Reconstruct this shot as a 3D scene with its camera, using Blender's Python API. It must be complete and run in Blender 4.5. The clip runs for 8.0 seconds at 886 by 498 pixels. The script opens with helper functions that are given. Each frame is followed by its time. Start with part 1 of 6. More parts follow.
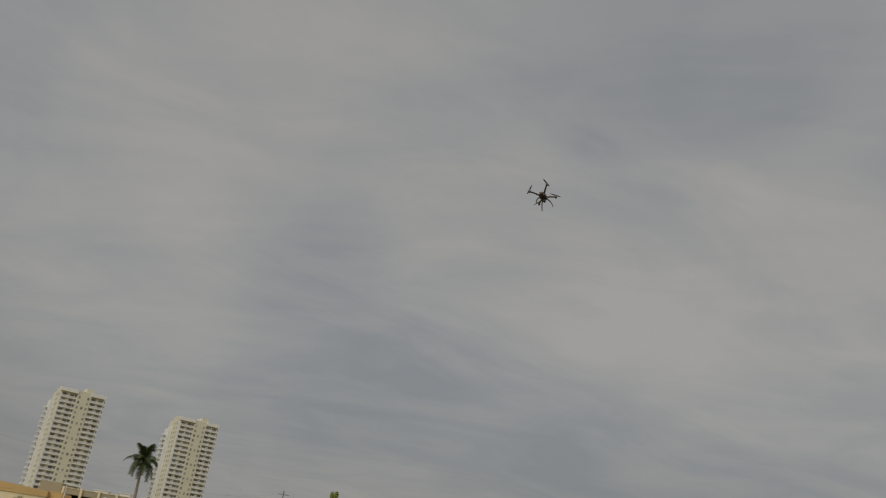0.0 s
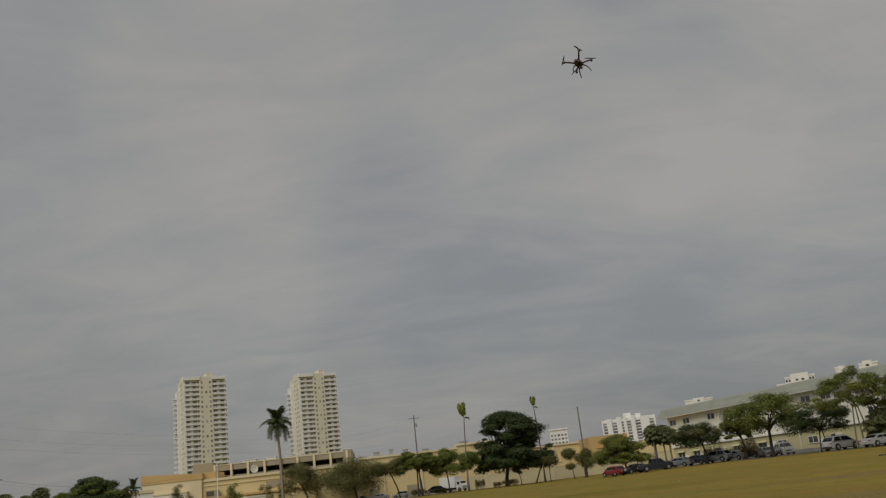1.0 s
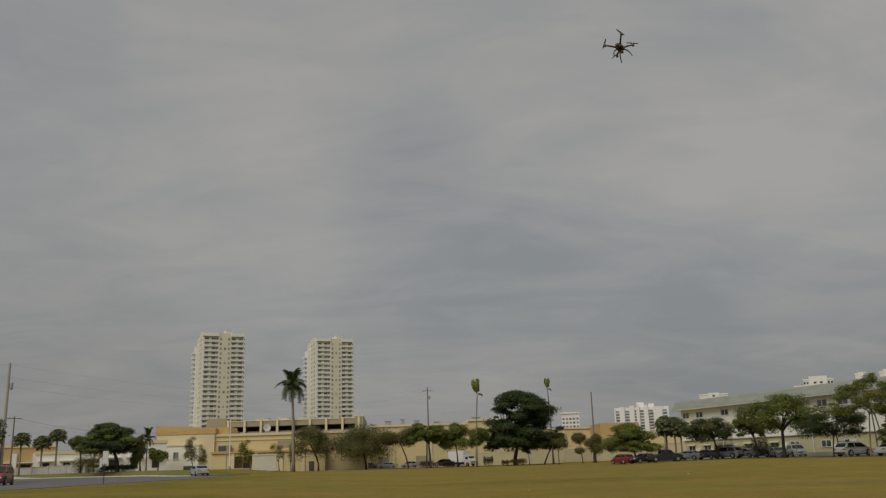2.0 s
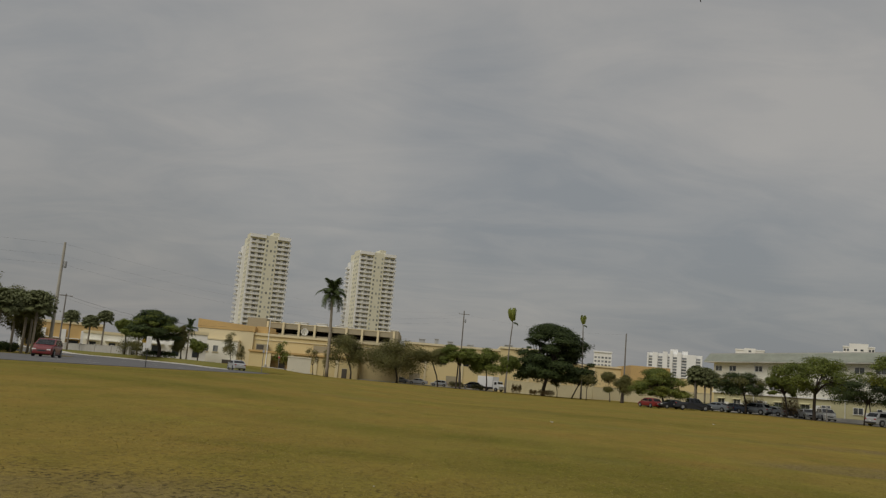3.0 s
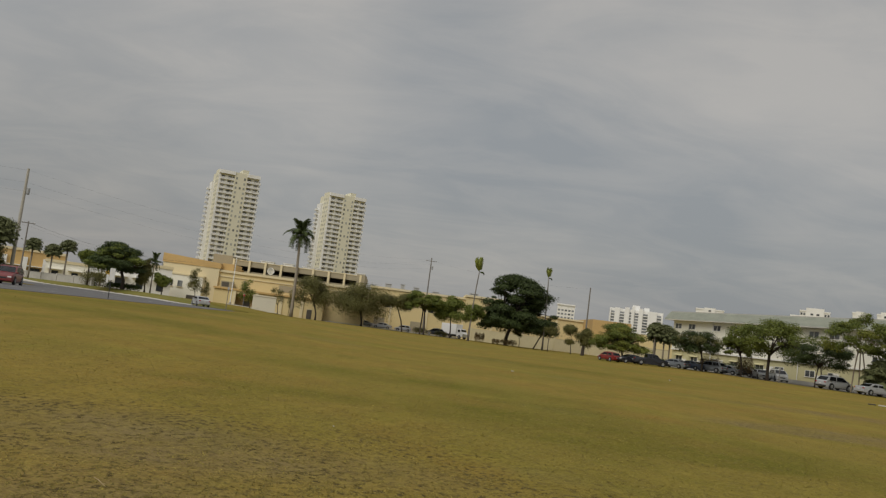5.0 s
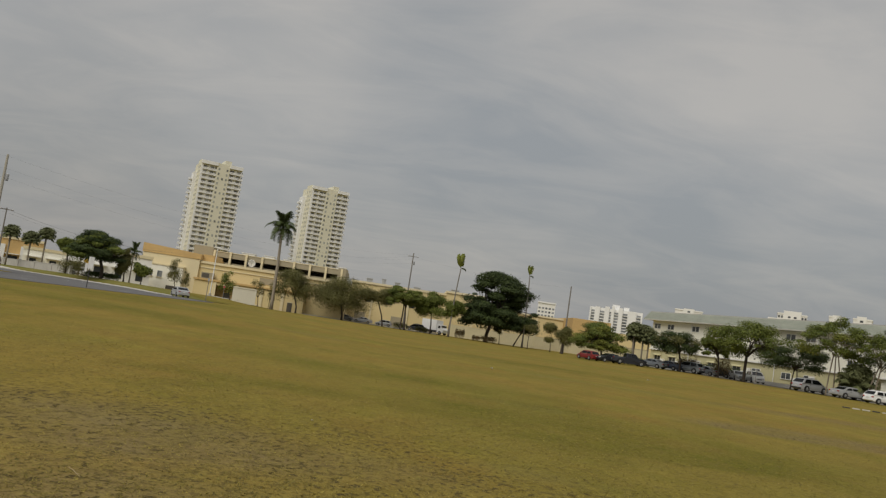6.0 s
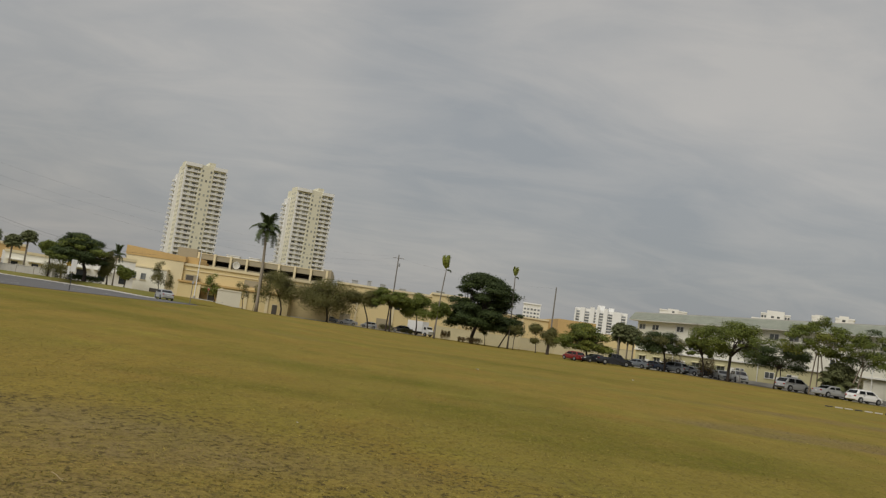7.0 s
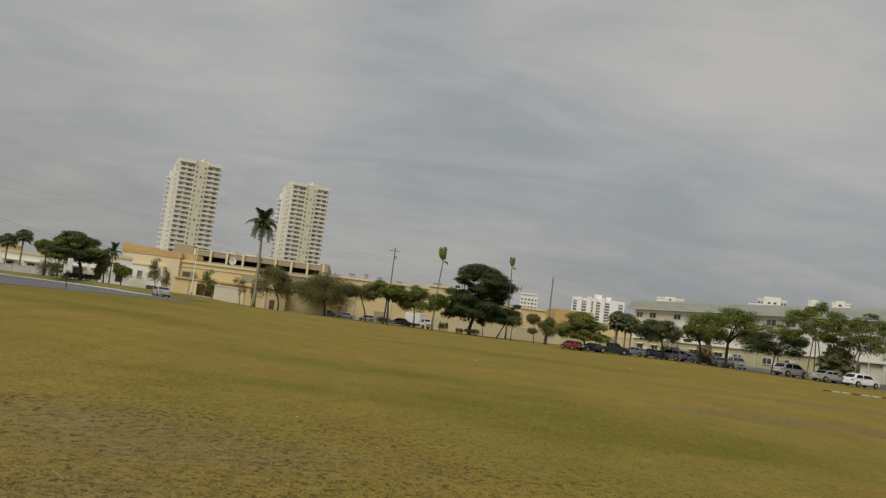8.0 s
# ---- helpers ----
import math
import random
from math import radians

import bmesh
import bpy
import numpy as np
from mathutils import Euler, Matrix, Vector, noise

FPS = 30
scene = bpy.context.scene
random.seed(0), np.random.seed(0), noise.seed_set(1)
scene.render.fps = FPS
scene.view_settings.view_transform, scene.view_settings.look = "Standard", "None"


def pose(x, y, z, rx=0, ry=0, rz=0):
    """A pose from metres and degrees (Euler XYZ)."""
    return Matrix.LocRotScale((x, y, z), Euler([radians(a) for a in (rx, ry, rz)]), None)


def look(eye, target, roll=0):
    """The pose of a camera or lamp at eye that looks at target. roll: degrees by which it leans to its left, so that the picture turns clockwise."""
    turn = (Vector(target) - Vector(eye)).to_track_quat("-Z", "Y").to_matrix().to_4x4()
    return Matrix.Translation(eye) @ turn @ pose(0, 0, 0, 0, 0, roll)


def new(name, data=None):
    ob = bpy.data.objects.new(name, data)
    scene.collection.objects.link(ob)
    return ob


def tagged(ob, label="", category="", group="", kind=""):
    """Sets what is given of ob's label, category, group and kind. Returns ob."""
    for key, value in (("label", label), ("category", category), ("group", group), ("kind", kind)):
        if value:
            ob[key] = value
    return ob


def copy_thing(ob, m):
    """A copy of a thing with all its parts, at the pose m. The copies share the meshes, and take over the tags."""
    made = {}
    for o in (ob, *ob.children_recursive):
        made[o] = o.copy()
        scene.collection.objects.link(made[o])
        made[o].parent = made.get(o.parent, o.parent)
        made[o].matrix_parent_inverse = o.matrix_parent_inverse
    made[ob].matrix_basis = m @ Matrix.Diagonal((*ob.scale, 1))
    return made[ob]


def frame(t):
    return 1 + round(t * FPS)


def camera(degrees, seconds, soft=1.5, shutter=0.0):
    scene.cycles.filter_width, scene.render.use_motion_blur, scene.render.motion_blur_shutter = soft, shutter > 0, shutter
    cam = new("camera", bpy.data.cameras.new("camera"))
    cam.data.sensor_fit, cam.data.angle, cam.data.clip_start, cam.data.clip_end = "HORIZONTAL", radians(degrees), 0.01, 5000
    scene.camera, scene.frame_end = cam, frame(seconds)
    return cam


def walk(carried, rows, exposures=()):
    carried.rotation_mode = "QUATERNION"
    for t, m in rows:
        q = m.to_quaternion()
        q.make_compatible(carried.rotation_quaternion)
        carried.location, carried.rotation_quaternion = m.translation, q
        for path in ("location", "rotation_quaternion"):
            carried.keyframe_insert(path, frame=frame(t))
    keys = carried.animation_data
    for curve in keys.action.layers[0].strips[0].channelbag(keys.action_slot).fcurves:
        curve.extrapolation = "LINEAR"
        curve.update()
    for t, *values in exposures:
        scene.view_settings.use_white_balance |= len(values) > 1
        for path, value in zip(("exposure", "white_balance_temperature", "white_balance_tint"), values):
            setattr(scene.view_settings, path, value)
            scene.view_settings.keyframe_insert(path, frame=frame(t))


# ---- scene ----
# camera: standing at the edge of the field, turning down from the sky
EYE = 1.65
PATH = [
    (0.0, pose(0, 0, EYE, 112.22, -7.96, -10.72)),
    (0.2, pose(0, 0, EYE, 109.94, -3.23, -7.65)),
    (0.5, pose(0, 0, EYE, 108.36, 2.55, -4.69)),
    (0.8, pose(0, 0, EYE, 106.59, 4.78, -2.15)),
    (1.0, pose(0, 0, EYE, 105.61, 6.28, -1.15)),
    (1.2, pose(0, 0, EYE, 104.80, 6.46, -0.77)),
    (2.3, pose(0, 0, EYE, 103.25, -0.40, -0.20)),
    (2.5, pose(0, 0, EYE, 102.14, -1.50, 0.37)),
    (2.8, pose(0, 0, EYE, 99.82, -3.36, 1.35)),
    (3.0, pose(0, 0, EYE, 98.78, -4.86, 1.36)),
    (3.5, pose(0, 0, EYE, 96.91, -6.56, 0.79)),
    (4.0, pose(0, 0, EYE, 96.15, -7.48, -0.70)),
    (4.5, pose(0, 0, EYE, 95.83, -7.40, -0.76)),
    (4.7, pose(0, 0, EYE, 95.51, -7.25, -0.95)),
    (5.8, pose(0, 0, EYE, 95.43, -8.47, -1.88)),
    (6.0, pose(0, 0, EYE, 95.35, -8.53, -2.40)),
    (6.5, pose(0, 0, EYE, 95.42, -8.37, -2.89)),
    (7.0, pose(0, 0, EYE, 95.59, -8.23, -3.38)),
    (7.5, pose(0, 0, EYE, 95.04, -7.17, -3.44)),
    (8.0, pose(0, 0, EYE, 95.06, -7.19, -3.53)),
]
cam = camera(55.2, 8.0, soft=1.25)
walk(cam, PATH, exposures=[(0.0, -0.21), (1.2, -0.22), (2.5, -0.15), (3.0, -0.16), (3.5, -0.06), (4.0, 0.07), (4.5, 0.09), (5.8, 0.12), (6.5, 0.20), (8.0, 0.20)])

# ---- world and sun: an overcast, bright grey day ----
SUN_EL, SUN_AZ = 44.0, 214.0          # behind the camera, a little to the left
world = bpy.data.worlds.new("sky")
scene.world = world
world.use_nodes = True
wn, wl = world.node_tree.nodes, world.node_tree.links
wn.clear()


def wnode(kind, **values):
    n = wn.new(kind)
    for k, v in values.items():
        n.inputs[k].default_value = v
    return n


def wmath(op, a, b):
    n = wn.new("ShaderNodeMath")
    n.operation = op
    for i, v in enumerate((a, b)):
        if isinstance(v, (int, float)):
            n.inputs[i].default_value = v
        else:
            wl.new(v, n.inputs[i])
    return n.outputs[0]


def wmix(fac, a, b):
    n = wn.new("ShaderNodeMix")
    n.data_type = "RGBA"
    for i, v in ((0, fac), (6, a), (7, b)):
        if isinstance(v, (int, float, tuple)):
            n.inputs[i].default_value = v
        else:
            wl.new(v, n.inputs[i])
    return n.outputs[2]


sky = wn.new("ShaderNodeTexSky")
sky.sky_type, sky.sun_disc = "NISHITA", False
sky.sun_elevation, sky.sun_rotation = radians(SUN_EL), radians(SUN_AZ)
sky.air_density, sky.dust_density = 1.4, 3.0
coord = wn.new("ShaderNodeTexCoord")
split = wn.new("ShaderNodeSeparateXYZ")
wl.new(coord.outputs["Generated"], split.inputs[0])
height = wmath("MAXIMUM", split.outputs[2], 0.0)
depth = wmath("ADD", height, 0.17)
flat = wn.new("ShaderNodeCombineXYZ")
wl.new(wmath("DIVIDE", split.outputs[0], depth), flat.inputs[0])
wl.new(wmath("DIVIDE", split.outputs[1], depth), flat.inputs[1])
slant = wn.new("ShaderNodeMapping")
slant.inputs["Rotation"].default_value = (0, 0, radians(-28))
slant.inputs["Scale"].default_value = (0.62, 1.0, 1.0)
slant.inputs["Location"].default_value = (3.1, 0.4, 0.0)
wl.new(flat.outputs[0], slant.inputs[0])


def cloud(scale, detail, rough, dist, lo, hi):
    n = wnode("ShaderNodeTexNoise", Scale=scale, Detail=detail, Roughness=rough, Distortion=dist)
    wl.new(slant.outputs[0], n.inputs["Vector"])
    m = wn.new("ShaderNodeMapRange")
    m.interpolation_type = "SMOOTHSTEP"
    m.inputs[1].default_value, m.inputs[2].default_value = lo, hi
    wl.new(n.outputs[0], m.inputs[0])
    return m.outputs[0]


broad = cloud(0.9, 4.0, 0.5, 0.8, 0.34, 0.66)
wisps = cloud(2.6, 8.0, 0.60, 1.2, 0.30, 0.72)


ragged_edge = wnode("ShaderNodeTexNoise", Scale=3.2, Detail=3.0, Roughness=0.5)
wl.new(coord.outputs["Generated"], ragged_edge.inputs["Vector"])
shift = wn.new("ShaderNodeVectorMath")
shift.operation = "MULTIPLY_ADD"
shift.inputs[1].default_value = (0.26, 0.26, 0.14)
shift.inputs[2].default_value = (-0.13, -0.13, -0.07)
wl.new(ragged_edge.outputs["Color"], shift.inputs[0])
moved = wn.new("ShaderNodeVectorMath")
moved.operation = "ADD"
wl.new(coord.outputs["Generated"], moved.inputs[0])
wl.new(shift.outputs[0], moved.inputs[1])
unit_way = wn.new("ShaderNodeVectorMath")
unit_way.operation = "NORMALIZE"
wl.new(moved.outputs[0], unit_way.inputs[0])
warped = unit_way.outputs[0]


def bank(az, el, inner, outer):
    """A soft bank of cloud round one direction."""
    d = wn.new("ShaderNodeVectorMath")
    d.operation = "DOT_PRODUCT"
    d.inputs[1].default_value = (math.sin(radians(az)) * math.cos(radians(el)), math.cos(radians(az)) * math.cos(radians(el)), math.sin(radians(el)))
    wl.new(warped, d.inputs[0])
    m = wn.new("ShaderNodeMapRange")
    m.interpolation_type = "SMOOTHSTEP"
    m.inputs[1].default_value, m.inputs[2].default_value = math.cos(radians(outer)), math.cos(radians(inner))
    wl.new(d.outputs["Value"], m.inputs[0])
    return m.outputs[0]


puffs = wnode("ShaderNodeTexNoise", Scale=5.5, Detail=6.0, Roughness=0.52, Distortion=0.5)
wl.new(coord.outputs["Generated"], puffs.inputs["Vector"])
layer = wn.new("ShaderNodeMapping")
layer.inputs["Scale"].default_value = (1.0, 1.0, 3.2)
layer.inputs["Rotation"].default_value = (0, radians(5), 0)
wl.new(coord.outputs["Generated"], layer.inputs[0])
streaks = wnode("ShaderNodeTexNoise", Scale=4.2, Detail=8.0, Roughness=0.58, Distortion=0.35)
wl.new(layer.outputs[0], streaks.inputs["Vector"])
veil = wmath("ADD", wmath("MULTIPLY", broad, 0.26), wmath("MULTIPLY", wisps, 0.34))
veil = wmath("ADD", veil, wmath("MULTIPLY", wmath("SUBTRACT", puffs.outputs[0], 0.40), 0.42))
veil = wmath("ADD", veil, wmath("MULTIPLY", wmath("SUBTRACT", streaks.outputs[0], 0.47), 0.60))
veil = wmath("ADD", veil, 0.17)
for az, el, inner, outer, amount in (
        (1, 15.5, 0, 12, -0.34), (15, 7.5, 0, 12, -0.27), (25, 5, 0, 14, -0.32), (23, 38, 0, 13, -0.38), (9, 24, 0, 10, 0.18),
        (-10, 28.5, 0, 13, 0.32), (27, 19.5, 0, 15, 0.30), (22, 14, 0, 10, 0.12), (-8, 13.5, 0, 10, 0.10)):
    veil = wmath("ADD", veil, wmath("MULTIPLY", bank(az, el, inner, outer), amount))
clouds = wmix(veil, (2.58, 2.71, 2.83, 1), (3.98, 3.83, 3.62, 1))
low = wn.new("ShaderNodeMapRange")
low.interpolation_type = "SMOOTHSTEP"
low.inputs[1].default_value, low.inputs[2].default_value, low.inputs[3].default_value, low.inputs[4].default_value = 0.02, 0.24, 0.11, 0.0
wl.new(height, low.inputs[0])
thick = wmath("ADD", low.outputs[0], wmath("MULTIPLY", bank(-24, 5, 2, 15), 0.08))
clouds = wmix(thick, clouds, (0.0, 0.0, 0.0, 1))      # thicker, darker cloud low down
zenith = wn.new("ShaderNodeMapRange")                 # an overcast dome brightens towards the zenith
zenith.interpolation_type = "SMOOTHSTEP"
zenith.inputs[1].default_value, zenith.inputs[2].default_value, zenith.inputs[3].default_value, zenith.inputs[4].default_value = 0.62, 1.0, 1.0, 2.3
wl.new(height, zenith.inputs[0])
bg = wn.new("ShaderNodeBackground")
wl.new(wmath("MULTIPLY", zenith.outputs[0], 0.103), bg.inputs[1])
wl.new(wmix(0.94, sky.outputs[0], clouds), bg.inputs[0])
wout = wn.new("ShaderNodeOutputWorld")
wl.new(bg.outputs[0], wout.inputs[0])

sun = new("sun", bpy.data.lights.new("sun", "SUN"))
sun.data.energy, sun.data.angle, sun.data.color = 1.62, radians(40), (1.0, 0.95, 0.86)
sun_dir = Vector((math.sin(radians(SUN_AZ)) * math.cos(radians(SUN_EL)), math.cos(radians(SUN_AZ)) * math.cos(radians(SUN_EL)), math.sin(radians(SUN_EL))))
sun.matrix_world = look(sun_dir * 100, (0, 0, 0))

# ---- materials ----


def material(name, base, rough=0.7, var=None, scale=4.0, fine=60.0, amount=0.5, bump=0.0, metal=0.0, island=0.0, per_object=0.0, stretch=(1, 1, 1), gloss=0.5, detail=5.0):
    """A surface: a base colour mixed with a second one by coarse and fine noise, with relief."""
    m = bpy.data.materials.new(name)
    m.use_nodes = True
    nt, n, l = m.node_tree, m.node_tree.nodes, m.node_tree.links
    b = n["Principled BSDF"]
    b.inputs["Roughness"].default_value, b.inputs["Metallic"].default_value = rough, metal
    b.inputs["Specular IOR Level"].default_value = gloss
    tc = n.new("ShaderNodeTexCoord")
    mp = n.new("ShaderNodeMapping")
    mp.inputs["Scale"].default_value = stretch
    l.new(tc.outputs["Object"], mp.inputs[0])
    var = var or tuple(c * 0.72 for c in base)
    big = n.new("ShaderNodeTexNoise")
    big.inputs["Scale"].default_value, big.inputs["Detail"].default_value = scale, detail
    small = n.new("ShaderNodeTexNoise")
    small.inputs["Scale"].default_value, small.inputs["Detail"].default_value = fine, 3.0
    for q in (big, small):
        l.new(mp.outputs[0], q.inputs["Vector"])
    mean = n.new("ShaderNodeMath")
    mean.operation = "MULTIPLY_ADD"
    mean.inputs[1].default_value = 0.55
    l.new(big.outputs[0], mean.inputs[0])
    half = n.new("ShaderNodeMath")
    half.operation = "MULTIPLY"
    half.inputs[1].default_value = 0.45
    l.new(small.outputs[0], half.inputs[0])
    l.new(half.outputs[0], mean.inputs[2])
    rng = n.new("ShaderNodeMapRange")
    rng.inputs[1].default_value, rng.inputs[2].default_value = 0.36, 0.64
    rng.inputs[3].default_value, rng.inputs[4].default_value = 0.0, amount
    l.new(mean.outputs[0], rng.inputs[0])
    mix = n.new("ShaderNodeMix")
    mix.data_type = "RGBA"
    mix.inputs[6].default_value, mix.inputs[7].default_value = (*base, 1), (*var, 1)
    l.new(rng.outputs[0], mix.inputs[0])
    colour = mix.outputs[2]
    for strength, kind, socket in ((island, "ShaderNodeNewGeometry", "Random Per Island"), (per_object, "ShaderNodeObjectInfo", "Random")):
        if strength:
            g = n.new(kind)
            hsv = n.new("ShaderNodeHueSaturation")
            r = n.new("ShaderNodeMapRange")
            r.inputs[3].default_value, r.inputs[4].default_value = 1 - strength, 1 + strength
            l.new(g.outputs[socket], r.inputs[0])
            l.new(r.outputs[0], hsv.inputs["Value"])
            l.new(colour, hsv.inputs["Color"])
            colour = hsv.outputs[0]
    l.new(colour, b.inputs["Base Color"])
    if bump:
        bp = n.new("ShaderNodeBump")
        bp.inputs["Strength"].default_value, bp.inputs["Distance"].default_value = 0.6, bump
        l.new(mean.outputs[0], bp.inputs["Height"])
        l.new(bp.outputs[0], b.inputs["Normal"])
    return m


def paint(name, base, rough=0.34, metal=0.0):
    m = material(name, base, rough, scale=1.5, fine=12.0, amount=0.25, metal=metal)
    m.node_tree.nodes["Principled BSDF"].inputs["Coat Weight"].default_value = 0.25
    return m


def foliage(name, base, var, island=0.14):
    m = material(name, base, 0.62, var, scale=0.5, fine=3.0, amount=1.0, island=island, gloss=0.25)
    b = m.node_tree.nodes["Principled BSDF"]
    tr = m.node_tree.nodes.new("ShaderNodeBsdfTranslucent")
    mx = m.node_tree.nodes.new("ShaderNodeMixShader")
    mx.inputs[0].default_value = 0.22
    l = m.node_tree.links
    l.new(b.inputs["Base Color"].links[0].from_socket, tr.inputs[0])
    l.new(b.outputs[0], mx.inputs[1])
    l.new(tr.outputs[0], mx.inputs[2])
    l.new(mx.outputs[0], m.node_tree.nodes["Material Output"].inputs[0])
    return m


def field_material():
    """Dry mown grass: straw, olive and bare soil, in broad drifts and fine clumps, with clump shadows painted as dark
    flecks.
    """
    m = bpy.data.materials.new("dry_grass")
    m.use_nodes = True
    n, l = m.node_tree.nodes, m.node_tree.links
    b = n["Principled BSDF"]
    b.inputs["Roughness"].default_value, b.inputs["Specular IOR Level"].default_value = 0.95, 0.1
    tc = n.new("ShaderNodeTexCoord")

    def tex(scale, detail, lo, hi, stretch=(1, 1, 1), rough=0.55):
        mp = n.new("ShaderNodeMapping")
        mp.inputs["Scale"].default_value = stretch
        l.new(tc.outputs["Object"], mp.inputs[0])
        t = n.new("ShaderNodeTexNoise")
        t.inputs["Scale"].default_value, t.inputs["Detail"].default_value, t.inputs["Roughness"].default_value = scale, detail, rough
        l.new(mp.outputs[0], t.inputs["Vector"])
        r = n.new("ShaderNodeMapRange")
        r.inputs[1].default_value, r.inputs[2].default_value = lo, hi
        l.new(t.outputs[0], r.inputs[0])
        return r.outputs[0]

    def mix(fac, a, c):
        q = n.new("ShaderNodeMix")
        q.data_type = "RGBA"
        for i, v in ((0, fac), (6, a), (7, c)):
            if isinstance(v, tuple):
                q.inputs[i].default_value = v
            else:
                l.new(v, q.inputs[i])
        return q.outputs[2]

    def op(kind, a, c):
        q = n.new("ShaderNodeMath")
        q.operation = kind
        q.use_clamp = kind in ("ADD", "SUBTRACT")
        for i, v in enumerate((a, c)):
            if isinstance(v, (int, float)):
                q.inputs[i].default_value = v
            else:
                l.new(v, q.inputs[i])
        return q.outputs[0]

    ragged = tex(0.5, 6, 0.22, 0.62, (1.0, 0.6, 1), 0.62)

    def patches(spots):
        """Worn or greener places in the turf, with ragged edges: x, y, half-widths."""
        total = 0.0
        for x, y, rx, ry in spots:
            mp = n.new("ShaderNodeMapping")
            mp.inputs["Location"].default_value = (-x / rx, -y / ry, 0)
            mp.inputs["Scale"].default_value = (1 / rx, 1 / ry, 0)
            l.new(tc.outputs["Object"], mp.inputs[0])
            ln = n.new("ShaderNodeVectorMath")
            ln.operation = "LENGTH"
            l.new(mp.outputs[0], ln.inputs[0])
            r = n.new("ShaderNodeMapRange")
            r.interpolation_type = "SMOOTHSTEP"
            r.inputs[1].default_value, r.inputs[2].default_value, r.inputs[3].default_value, r.inputs[4].default_value = 0.2, 1.3, 1.0, 0.0
            l.new(ln.outputs["Value"], r.inputs[0])
            total = op("ADD", total, r.outputs[0])
        return op("MULTIPLY", total, ragged)

    straw, olive, soil, dark = (0.250, 0.172, 0.036, 1), (0.166, 0.154, 0.023, 1), (0.182, 0.137, 0.068, 1), (0.066, 0.048, 0.018, 1)
    c = mix(tex(0.05, 5, 0.36, 0.66, (0.8, 1.3, 1)), straw, olive)
    c = mix(tex(0.24, 6, 0.48, 0.70, (1.0, 0.55, 1), 0.62), c, (0.226, 0.140, 0.028, 1))
    c = mix(op("MULTIPLY", tex(0.46, 6, 0.49, 0.70, (1.0, 0.5, 1), 0.64), 0.8), c, (0.134, 0.124, 0.013, 1))
    c = mix(op("MULTIPLY", tex(0.20, 6, 0.53, 0.70, (1.0, 0.6, 1), 0.64), 0.65), c, (0.282, 0.230, 0.037, 1))
    lush = patches([(-38, 134, 12, 8), (-52, 136, 10, 6), (-30, 140, 14, 10), (4.2, 14.9, 3.0, 1.0), (3.2, 22.0, 2.6, 1.4), (3, 18.5, 5.5, 2.6), (5.8, 16, 4.5, 2.0), (-3.2, 17.6, 2.6, 1.1), (0.5, 26, 7, 2.4), (-14, 40, 9, 5), (-20, 56, 7, 9), (10, 60, 14, 6), (4.2, 17.2, 5.0, 2.4), (-22, 68, 4, 12), (-20, 86, 4, 13), (-26, 50, 4.5, 11)])
    c = mix(lush, c, (0.116, 0.109, 0.009, 1))
    worn = patches([(12.6, 24.6, 3.6, 0.9), (14.6, 24.0, 2.4, 0.9), (-4.2, 10.2, 3.4, 2.2), (-1.8, 9.6, 2.8, 1.4), (13, 26, 4.6, 2.4), (-2.6, 6.6, 3.4, 1.6), (22, 41, 8, 3), (12.4, 25.2, 4.0, 1.8)])
    thin = patches([(-4.5, 8.5, 7.0, 6.0), (2.5, 6.5, 6.0, 3.2), (-1.5, 8.0, 5.0, 4.5)])
    bare = op("ADD", worn, op("MULTIPLY", tex(0.11, 6, 0.58, 0.70, (0.8, 1.2, 1)), 0.5))
    c = mix(op("MULTIPLY", bare, 0.80), c, soil)
    c = mix(op("MULTIPLY", tex(1.1, 6, 0.42, 0.68, (1.0, 0.5, 1), 0.66), 0.48), c, (0.156, 0.112, 0.022, 1))
    # dark flecks put the small shadows of grass clumps into the colour
    clump_shade = tex(8.0, 4, 0.53, 0.60, (1.2, 0.8, 1), 0.58)
    clump_shade = op("MULTIPLY", clump_shade, op("ADD", op("MULTIPLY", tex(0.8, 5, 0.44, 0.62, (1.0, 0.7, 1), 0.6), 0.9), 0.50))
    c = mix(op("MULTIPLY", clump_shade, op("ADD", op("ADD", op("MULTIPLY", worn, 0.8), op("MULTIPLY", thin, 1.0)), 0.32)), c, dark)
    clump = tex(3.6, 6, 0.52, 0.74, (1.0, 0.9, 1), 0.66)
    c = mix(op("MULTIPLY", clump, op("ADD", op("MULTIPLY", thin, 0.55), 0.24)), c, (0.075, 0.055, 0.024, 1))
    c = mix(op("MULTIPLY", tex(30.0, 3, 0.52, 0.74), 0.65), c, (0.31, 0.25, 0.066, 1))
    c = mix(op("MULTIPLY", tex(5.0, 5, 0.52, 0.72, (1.0, 0.6, 1), 0.62), 0.32), c, (0.310, 0.250, 0.050, 1))
    l.new(c, b.inputs["Base Color"])
    bp = n.new("ShaderNodeBump")
    bp.inputs["Strength"].default_value, bp.inputs["Distance"].default_value = 0.9, 0.05
    l.new(tex(8.5, 5, 0.0, 1.0, (0.85, 1.0, 1), 0.62), bp.inputs["Height"])
    l.new(bp.outputs[0], b.inputs["Normal"])
    return m


